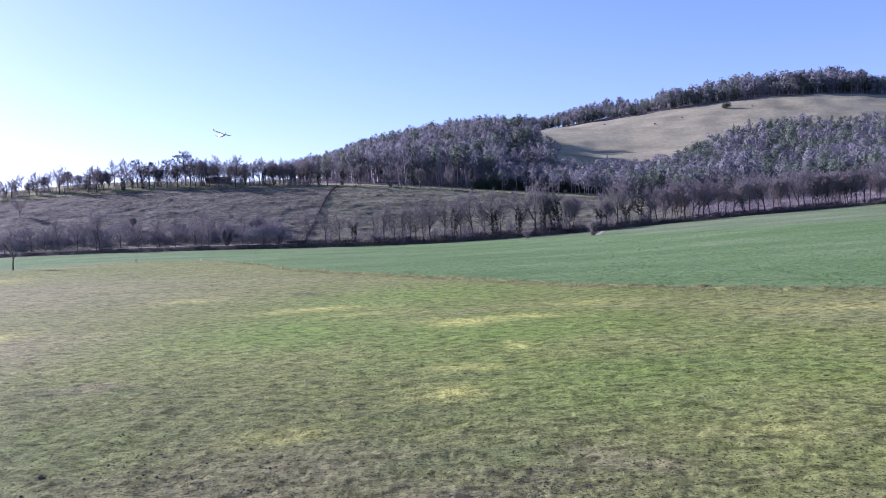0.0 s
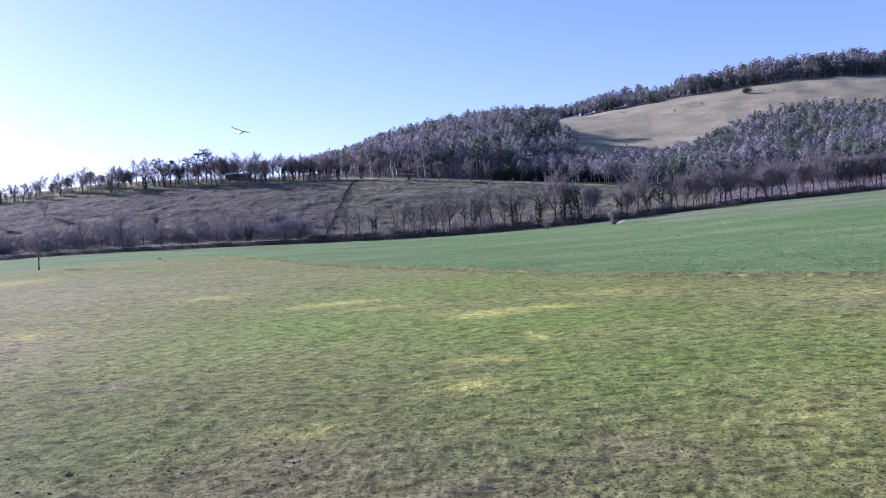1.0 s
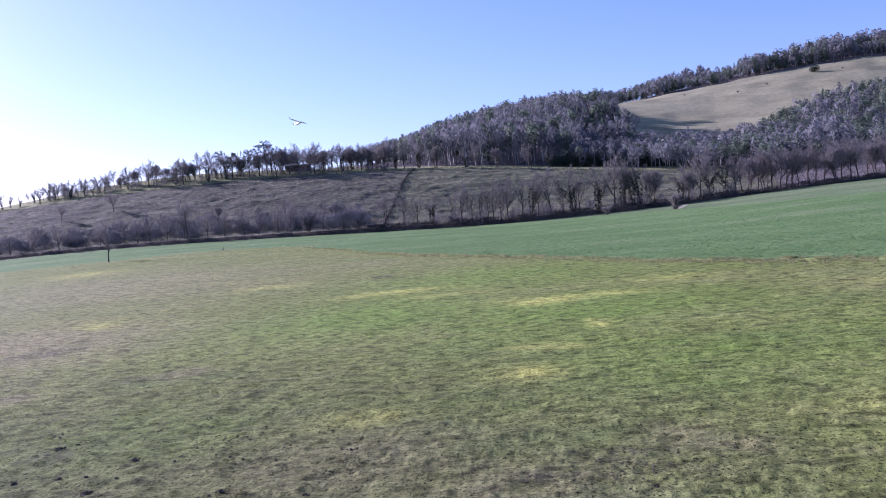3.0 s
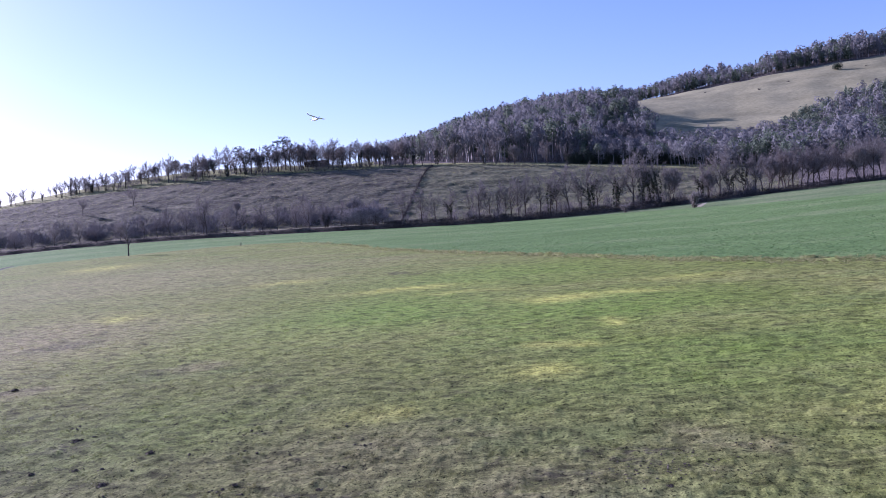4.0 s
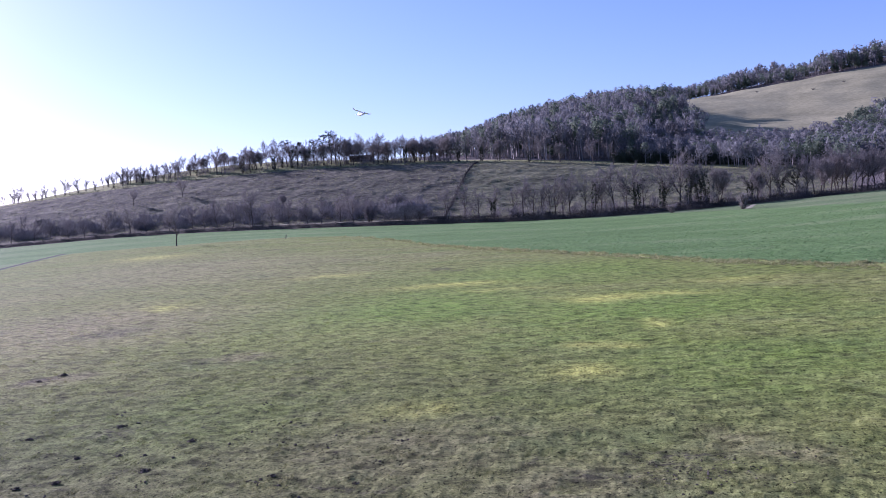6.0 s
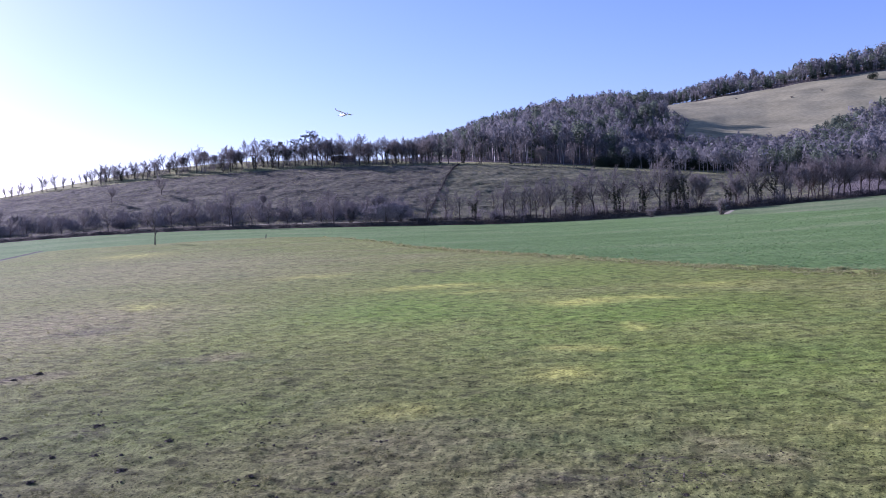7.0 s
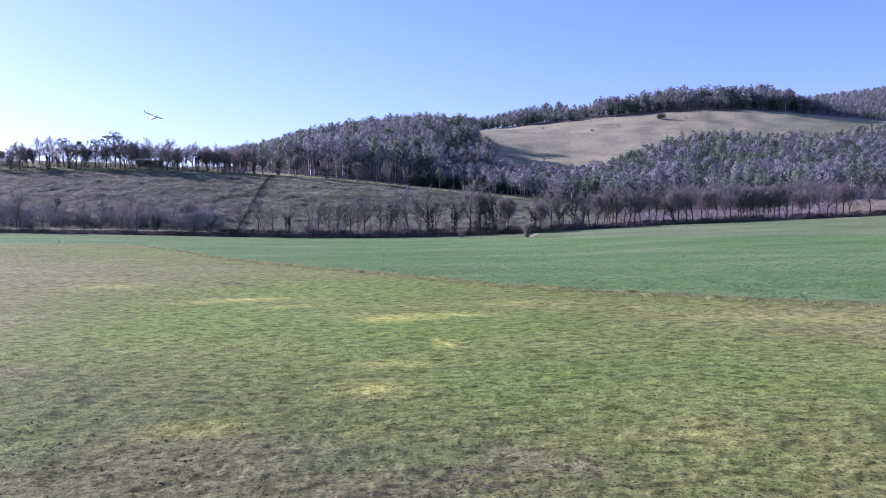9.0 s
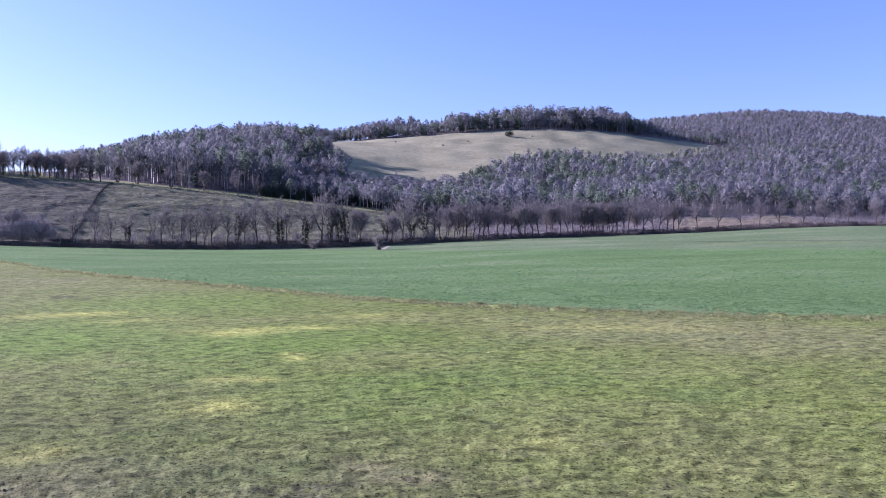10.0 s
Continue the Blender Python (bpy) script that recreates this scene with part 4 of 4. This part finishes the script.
def molehill(seed, p, radius):
    random.seed(seed)
    bm = bmesh.new()
    bmesh.ops.create_icosphere(bm, subdivisions=3, radius=1.0)
    for v in bm.verts:
        k = 1 + 0.5 * noise.noise(v.co * 2.3 + Vector((seed, 0, 0))) + 0.45 * noise.noise(v.co * 7 + Vector((0, seed, 0)))
        v.co = Vector((v.co.x * radius * k, v.co.y * radius * k, max(-0.1, v.co.z * radius * 0.22 * k + 0.01)))
    for _ in range(34):
        a, d = random.uniform(0, 6.283), radius * abs(random.gauss(0, 1.0))
        g = bmesh.ops.create_icosphere(bm, subdivisions=1, radius=radius * random.uniform(0.08, 0.24))
        for v in g["verts"]:
            v.co = v.co * random.uniform(0.6, 1.3)
        bmesh.ops.translate(bm, verts=g["verts"], vec=(math.cos(a) * d, math.sin(a) * d, 0.03 + max(0, 0.25 * (radius - d))))
    me = bpy.data.meshes.new("molehill")
    bm.to_mesh(me)
    bm.free()
    me.materials.append(M_EARTH)
    ob = new("molehill", me)
    ob.matrix_basis = pose(p[0], p[1], p[2], 0, 0, random.uniform(0, 360))
    return tagged(ob, "dark crumbly molehill in short grass", "molehill", "molehills in the meadow")


MOLES = [(-31.2, 27.0, 0.20), (-26.9, 23.8, 0.17), (-34.6, 38.7, 0.24), (-36.6, 27.2, 0.16), (-33.9, 24.1, 0.14), (-31.4, 23.6, 0.15), (-29.9, 21.5, 0.19),
         (-35.2, 22.1, 0.15), (-37.4, 22.2, 0.13), (-38.8, 26.3, 0.18), (-36.0, 38.2, 0.18), (-21.6, 19.7, 0.10), (-16.0, 18.6, 0.11), (8.2, 17.3, 0.10), (24.9, 31.5, 0.10)]
for i, (az, dist, rad) in enumerate(MOLES):
    molehill(i + 1, spot(az, dist), rad * 0.6)


def soil_crumbs():
    """Loose crumbs of soil strewn over the worn part of the meadow."""
    random.seed(77)
    bm = bmesh.new()
    for _ in range(60):
        az, dist = random.uniform(-42, -10), 13.5 + 16 * random.random() ** 1.5
        heart = spot(az, dist)
        for _k in range(random.randint(1, 6)):
            p = heart + Vector((random.gauss(0, 0.2), random.gauss(0, 0.15), 0))
            g = bmesh.ops.create_icosphere(bm, subdivisions=1, radius=random.uniform(0.018, 0.05))
            for v in g["verts"]:
                v.co = p + Vector((v.co.x, v.co.y, v.co.z * 0.7)) * random.uniform(0.7, 1.3) + Vector((0, 0, 0.01))
    for az, dist, n, spread in ((8.3, 18.4, 60, 0.6), (5.6, 18.0, 20, 0.4), (11.2, 18.9, 20, 0.4), (14.3, 20.5, 14, 0.4)):
        q = spot(az, dist)
        for _ in range(n):
            x, y = q.x + random.gauss(0, spread), q.y + random.gauss(0, spread)
            g = bmesh.ops.create_icosphere(bm, subdivisions=1, radius=random.uniform(0.012, 0.034))
            for v in g["verts"]:
                v.co = Vector((x, y, q.z + 0.01)) + Vector((v.co.x, v.co.y, v.co.z * 0.6)) * random.uniform(0.7, 1.3)
    me = bpy.data.meshes.new("soil_crumbs")
    bm.to_mesh(me)
    bm.free()
    me.materials.append(M_EARTH)
    return tagged(new("soil_crumbs", me), "dark loose soil crumbs strewn in worn grass", "soil", kind="stuff")


soil_crumbs()

# ---- single shrubs ----
LONE = (19.6, 849)
PATCHES = [(15.0, 785), (16.8, 812), (11.7, 820), (21.2, 856)]
FIELD_BUSH = shrub(31, 2.4, 2.6, 500, M_TWIG_PALE, "small bare brown bush beside the field track")
place(FIELD_BUSH, spot(10.55, 224), 1.8, first=True)
place(shrub(32, 3.0, 3.8, 600, M_TWIG_PALE, "round pale bare bush before the hedgerow"), spot(6.05, 243), 1.0, first=True)
place(shrub(37, 7.0, 9.0, 1500, M_TWIG_PALE, "tall pale bare thicket bush", "thicket_bush"), spot(-11.2, 274), 1.0, first=True)
place(shrub(38, 6.0, 8.0, 1300, M_TWIG, "large dark bare thicket bush", "thicket_bush"), spot(-14.6, 274), 1.0, first=True)


def dome_bush(seed, height, width, label, material, count, leaf):
    """A rounded bush whose shell is full of small leaves or twigs."""
    random.seed(seed)
    root = new("shrub")
    stem, leaves = Mesh(), Mesh()
    stem.tube([Vector((0, 0, -0.4)), Vector((0.1, 0, height * 0.3)), Vector((0.2, 0.1, height * 0.7))], [0.35, 0.28, 0.1], 6)
    lobes = [(rand_dir(0.5), random.uniform(0.1, 0.35)) for _ in range(9)]
    for _ in range(count):
        d = rand_dir(0.1)
        r = (0.82 + sum(s * max(0.0, d.dot(e)) ** 5 for e, s in lobes)) * random.random() ** 0.25
        o = Vector((d.x * width * 0.45 * r, d.y * width * 0.45 * r, height * (0.46 + 0.46 * d.z * r)))
        side = d.cross(rand_dir()).normalized()
        leaves.leaf(o, (side.cross(d) + d * 0.4).normalized(), side, leaf[0] * random.uniform(0.7, 1.3), leaf[1] * random.uniform(0.7, 1.3))
    part("stem", stem, M_BARK, root)
    part("crown", leaves, material, root)
    return tagged(root, label, "shrub")


place(dome_bush(33, 6.5, 19.0, "large dense rounded bare thicket bush", M_BRAMBLE, 5000, (1.0, 0.09)), spot(-12.2, 270), 1.0, first=True)
place(dome_bush(34, 6.2, 10.5, "lone dark evergreen bush on the hill pasture", M_NEEDLE, 1500, (0.7, 0.4)), spot(*LONE), 1.0, first=True)
low = shrub(35, 1.6, 6.0, 420, M_BRAMBLE, "low dark scrub patch on the hill pasture", "scrub_patch")
place(low, spot(*PATCHES[0]), 1.0, first=True)
for q in PATCHES[1:]:
    place(low, spot(*q), random.uniform(0.6, 1.1))

SLIM.put(spot(-27.6, 203), 8.0, label="young bare tree standing at the meadow's edge")
for az, d, h, k in [(-30.1, 318, 6.0, WIDE), (-27.0, 326, 7, WIDE), (-36.7, 285, 8, SLIM), (-20.5, 300, 5, STEMS), (-16.0, 296, 6, OAK), (-24.0, 290, 6, SLIM)]:
    k.put(spot(az, d / math.cos(radians(az))), h)


# ---- hedge with posts running up the slope ----
def slope_hedge():
    root = tagged(new("boundary_hedge"), "dark trimmed hedge line with wooden posts climbing the slope", "hedge")
    twigs = Mesh()
    random.seed(41)
    course = [line(i / 60) for i in range(61)]
    for i in range(4600):
        u = random.random() * 59.99
        p = course[int(u)].lerp(course[int(u) + 1], u % 1)
        o = Vector((p.x + random.gauss(0, 0.16), p.y + random.gauss(0, 0.3), p.z + random.uniform(0, 0.4)))
        twigs.sliver(o, o + rand_dir(0.7) * random.uniform(0.25, 0.55), 0.12)
    part("crown", twigs, M_BRUSH, root)
    for i in range(24):
        p = line(i / 23) + Vector((-0.6, 0, 0))
        m = Mesh()
        m.tube([p + Vector((0, 0, -0.2)), p + Vector((0.02, 0, 0.8)), p + Vector((0.03, 0.02, 1.5))], [0.08, 0.08, 0.07], 6)
        part("post", m, M_BARK, root)
    return root


def line(u):
    return spot(-9.8 + 2.9 * u, (262 + 98 * u) / math.cos(radians(-9.8 + 2.9 * u)))


slope_hedge()


def box(w, d, h, bevel=0.03):
    bm = bmesh.new()
    bmesh.ops.create_cube(bm, size=1.0)
    bmesh.ops.scale(bm, vec=(w, d, h), verts=bm.verts)
    bmesh.ops.bevel(bm, geom=bm.edges[:], offset=bevel, segments=1, affect="EDGES")
    return bm


def finish(bm, name, material, offset=(0, 0, 0), smooth=False):
    bmesh.ops.translate(bm, verts=bm.verts, vec=offset)
    me = bpy.data.meshes.new(name)
    bm.to_mesh(me)
    bm.free()
    me.materials.append(material)
    if smooth:
        me.polygons.foreach_set("use_smooth", np.ones(len(me.polygons), bool))
    return me


M_BOARD = bark_material("weathered_boards", (0.07, 0.055, 0.045), (0.14, 0.115, 0.09), 1.5)
M_ROOF = soil_grass("dark_roof_sheets", [(0.04, 0.034, 0.034), (0.06, 0.05, 0.048), (0.085, 0.07, 0.064)], 0.5, 2, 4, 0.05)


def barn(p, turn):
    root = tagged(new("barn"), "low dark wooden barn with a shallow roof among trees", "barn")
    for x in (-5.4, 5.4):
        part("gable_wall", finish(box(0.2, 6.2, 3.4), "gable_wall", M_BOARD, (x, 0, 1.5)), M_BOARD, root)
    for y in (-3.0, 3.0):
        part("side_wall", finish(box(10.6, 0.2, 3.0), "side_wall", M_BOARD, (0, y, 1.3)), M_BOARD, root)
    for s in (-1, 1):
        bm = box(12.0, 3.9, 0.14)
        bmesh.ops.rotate(bm, verts=bm.verts, cent=(0, 0, 0), matrix=Matrix.Rotation(radians(-22 * s), 3, "X"))
        part("roof_slope", finish(bm, "roof_slope", M_ROOF, (0, s * 1.75, 3.5)), M_ROOF, root)
    part("door", finish(box(2.6, 0.1, 2.4), "door", M_ROOF, (1.0, -3.16, 1.0)), M_ROOF, root)
    root.matrix_basis = pose(p[0], p[1], p[2], 0, 0, turn)
    return root


barn(spot(-14.9, 400) - Vector((0, 0, 1.5)), 12)


# ---- track in the field, bare patches and small marks ----
def ribbon(name, az0, r0, az1, r1, w0, w1, material, label, category, straight=False):
    """A band over the ground from one bearing and distance to another; straight takes the distances as depths."""
    bm = bmesh.new()
    line_ = []
    for i in range(41):
        u = i / 40
        az, rr = az0 + (az1 - az0) * u, r0 + (r1 - r0) * u
        line_.append(spot(az, rr / math.cos(radians(az)) if straight else rr))
    prev = None
    for i, p in enumerate(line_):
        d = line_[min(i + 1, 40)] - line_[max(i - 1, 0)]
        side = Vector((-d.y, d.x, 0)).normalized()
        w = (w0 + (w1 - w0) * i / 40) * (1 + 0.15 * math.sin(i * 1.7) + 0.1 * math.sin(i * 4.1))
        row = []
        for s in (-1, -0.4, 0.4, 1):
            q = p + side * (s * w / 2)
            row.append(bm.verts.new((q.x, q.y, gz(q.x, q.y) + (0.06 if abs(s) < 1 else 0.02))))
        if prev:
            for k in range(3):
                bm.faces.new((prev[k], prev[k + 1], row[k + 1], row[k]))
        prev = row
    bmesh.ops.recalc_face_normals(bm, faces=bm.faces)
    return tagged(new(name, finish(bm, name, material)), label, category, kind="structure")


ribbon("valley_path", -23.0, 271.5, -11.3, 271.5, 1.2, 2.0, M_TRACK, "pale footpath below the dry slope", "path", True)
ribbon("field_track", 10.8, 224, 11.25, 252, 1.5, 1.3, M_TRACK, "pale dirt track crossing the crop", "track")
ribbon("field_ditch", 10.5, 224, 10.95, 252, 0.9, 0.8, M_EARTH, "dark ditch beside the dirt track", "ditch")


ribbon("field_strip", 27.5, 219, 47.0, 214, 1.6, 1.6, M_VERGE, "pale grass strip across the crop", "grass strip")
ribbon("meadow_ditch", -39.5, 150, -34.4, 216, 1.0, 1.6, M_EARTH, "dark shallow ditch along the meadow's edge", "ditch")
ribbon("field_furrow", 28.5, 232, 47.0, 221, 0.7, 0.7, M_EARTH, "dark furrow across the crop", "furrow")


def bare_patch(p, w, d, seed):
    random.seed(seed)
    bm = bmesh.new()
    centre = bm.verts.new((p[0], p[1], gz(p[0], p[1]) + 0.05))
    ring = []
    for k in range(26):
        a = 6.283 * k / 26
        f = random.uniform(0.6, 1.15)
        x, y = p[0] + math.cos(a) * w * f, p[1] + math.sin(a) * d * f
        ring.append(bm.verts.new((x, y, gz(x, y) + 0.02)))
    for k in range(26):
        bm.faces.new((centre, ring[k], ring[(k + 1) % 26]))
    return tagged(new("bare_patch", finish(bm, "bare_patch", M_BARE)), "dark trampled bare patch in the meadow", "patch", kind="structure")


BARE = [(-9.7, 83.4, 1.3, 1.6), (-8.6, 80.5, 0.9, 1.2), (-21.4, 153, 2.2, 2.5)]
for i, (az, dist, w, d) in enumerate(BARE):
    bare_patch(spot(az, dist), w, d, i)


def marker_stake(p):
    root = tagged(new("marker_stake"), "small pale wooden marker stakes at the meadow's edge", "stake")
    for dx, h in ((-0.25, 0.7), (0.2, 0.95)):
        m = Mesh()
        m.tube([Vector((dx, 0, -0.1)), Vector((dx * 0.7, 0, h)), Vector((dx * 0.65, 0, h + 0.05))], [0.07, 0.06, 0.02], 6)
        part("stake", m, M_TRACK, root)
    root.matrix_basis = pose(*p)
    return root


marker_stake(spot(-20.4, 204))


# ---- model aeroplane in flight ----
M_FOAM, _t, _b = nodes_of("white_foam", 0.45, 0.5)
_b.inputs["Base Color"].default_value = (0.82, 0.82, 0.84, 1)
M_DARKFOAM, _t, _b = nodes_of("dark_wing_film", 0.4, 0.5)
_b.inputs["Base Color"].default_value = (0.10, 0.09, 0.13, 1)


def loft(sections):
    """A closed skin through rings of points."""
    bm = bmesh.new()
    rows = [[bm.verts.new(q) for q in ring] for ring in sections]
    n = len(rows[0])
    for i in range(len(rows) - 1):
        for k in range(n):
            bm.faces.new((rows[i][k], rows[i][(k + 1) % n], rows[i + 1][(k + 1) % n], rows[i + 1][k]))
    bm.faces.new(rows[0][::-1])
    bm.faces.new(rows[-1])
    bmesh.ops.recalc_face_normals(bm, faces=bm.faces)
    return bm


def aerofoil(x, y, z, chord, thick):
    return [(x + chord * u, y, z + thick * chord * t) for u, t in ((0.5, 0.0), (0.3, 0.5), (0.0, 0.55), (-0.5, 0.0), (0.0, -0.25), (0.3, -0.35))]


def aeroplane(p):
    root = tagged(new("model_aeroplane"), "white model aeroplane with upturned wing tips flying over the field", "model aeroplane")
    body = [[(x, r * math.cos(a) * 0.8, r * math.sin(a) + dz) for a in [6.283 * k / 10 for k in range(10)]]
            for x, r, dz in ((1.25, 0.03, 0), (1.15, 0.12, 0), (0.8, 0.20, 0), (0.3, 0.24, 0.02), (-0.3, 0.19, 0.04), (-0.9, 0.09, 0.07), (-1.4, 0.05, 0.09))]
    part("fuselage", finish(loft(body), "fuselage", M_FOAM, smooth=True), M_FOAM, root)
    for s in (-1, 1):
        wing = [aerofoil(0.25, 0.0, 0.26, 0.5, 0.12), aerofoil(0.22, s * 1.2, 0.33, 0.42, 0.11), aerofoil(0.15, s * 1.45, 0.42, 0.34, 0.1), aerofoil(0.02, s * 1.58, 0.68, 0.2, 0.09)]
        part("wing", finish(loft(wing[:3]), "wing", M_FOAM), M_FOAM, root)
        part("wing_tip", finish(loft(wing[2:]), "wing_tip", M_DARKFOAM), M_DARKFOAM, root, "dark upturned wing tip")
        edge = [[(0.5 - 0.05 * abs(w) + dx, s * w, 0.27 + 0.06 * w + dz) for dx, dz in ((0.02, 0.0), (-0.05, 0.045), (-0.06, -0.02))] for w in (0.12, 1.2)]
        part("leading_edge", finish(loft(edge), "leading_edge", M_DARKFOAM), M_DARKFOAM, root, "dark leading edge strip")
        tail = [aerofoil(-1.28, 0.0, 0.12, 0.3, 0.09), aerofoil(-1.33, s * 0.5, 0.14, 0.2, 0.08)]
        part("tailplane", finish(loft(tail), "tailplane", M_FOAM), M_FOAM, root)
    fin = [[(x, z * 0.0 + t, 0.1 + z) for x, t in ((-1.12 - z * 0.35, 0.0), (-1.25 - z * 0.25, 0.02), (-1.5 - z * 0.1, 0.0), (-1.25 - z * 0.25, -0.02))] for z in (0.0, 0.5)]
    part("fin", finish(loft(fin), "fin", M_FOAM), M_FOAM, root)
    hub = [[(x, r * math.cos(a), r * math.sin(a)) for a in [6.283 * k / 8 for k in range(8)]] for x, r in ((1.25, 0.05), (1.35, 0.01))]
    part("spinner", finish(loft(hub), "spinner", M_DARKFOAM), M_DARKFOAM, root)
    for s in (-1, 1):
        bm = box(0.02, 0.05, 0.3, 0.004)
        part("propeller_blade", finish(bm, "propeller_blade", M_DARKFOAM, (1.3, 0, s * 0.17)), M_DARKFOAM, root)
    root.matrix_basis = p
    return root


PLANE_AZ, PLANE_EL, PLANE_FAR = radians(-14.5), radians(6.95), 66
PLANE_AT = Vector((PLANE_FAR * math.sin(PLANE_AZ), PLANE_FAR * math.cos(PLANE_AZ), EYE + PLANE_FAR * math.tan(PLANE_EL)))
fwd = Vector((0.63, -0.77, 0.05)).normalized()
port = Vector((0.77, 0.63, -0.28))
port = (port - fwd * port.dot(fwd)).normalized()
aeroplane(Matrix.Translation(PLANE_AT) @ Matrix((fwd, port, fwd.cross(port))).transposed().to_4x4() @ Matrix.Diagonal((0.5, 0.5, 0.5, 1)))
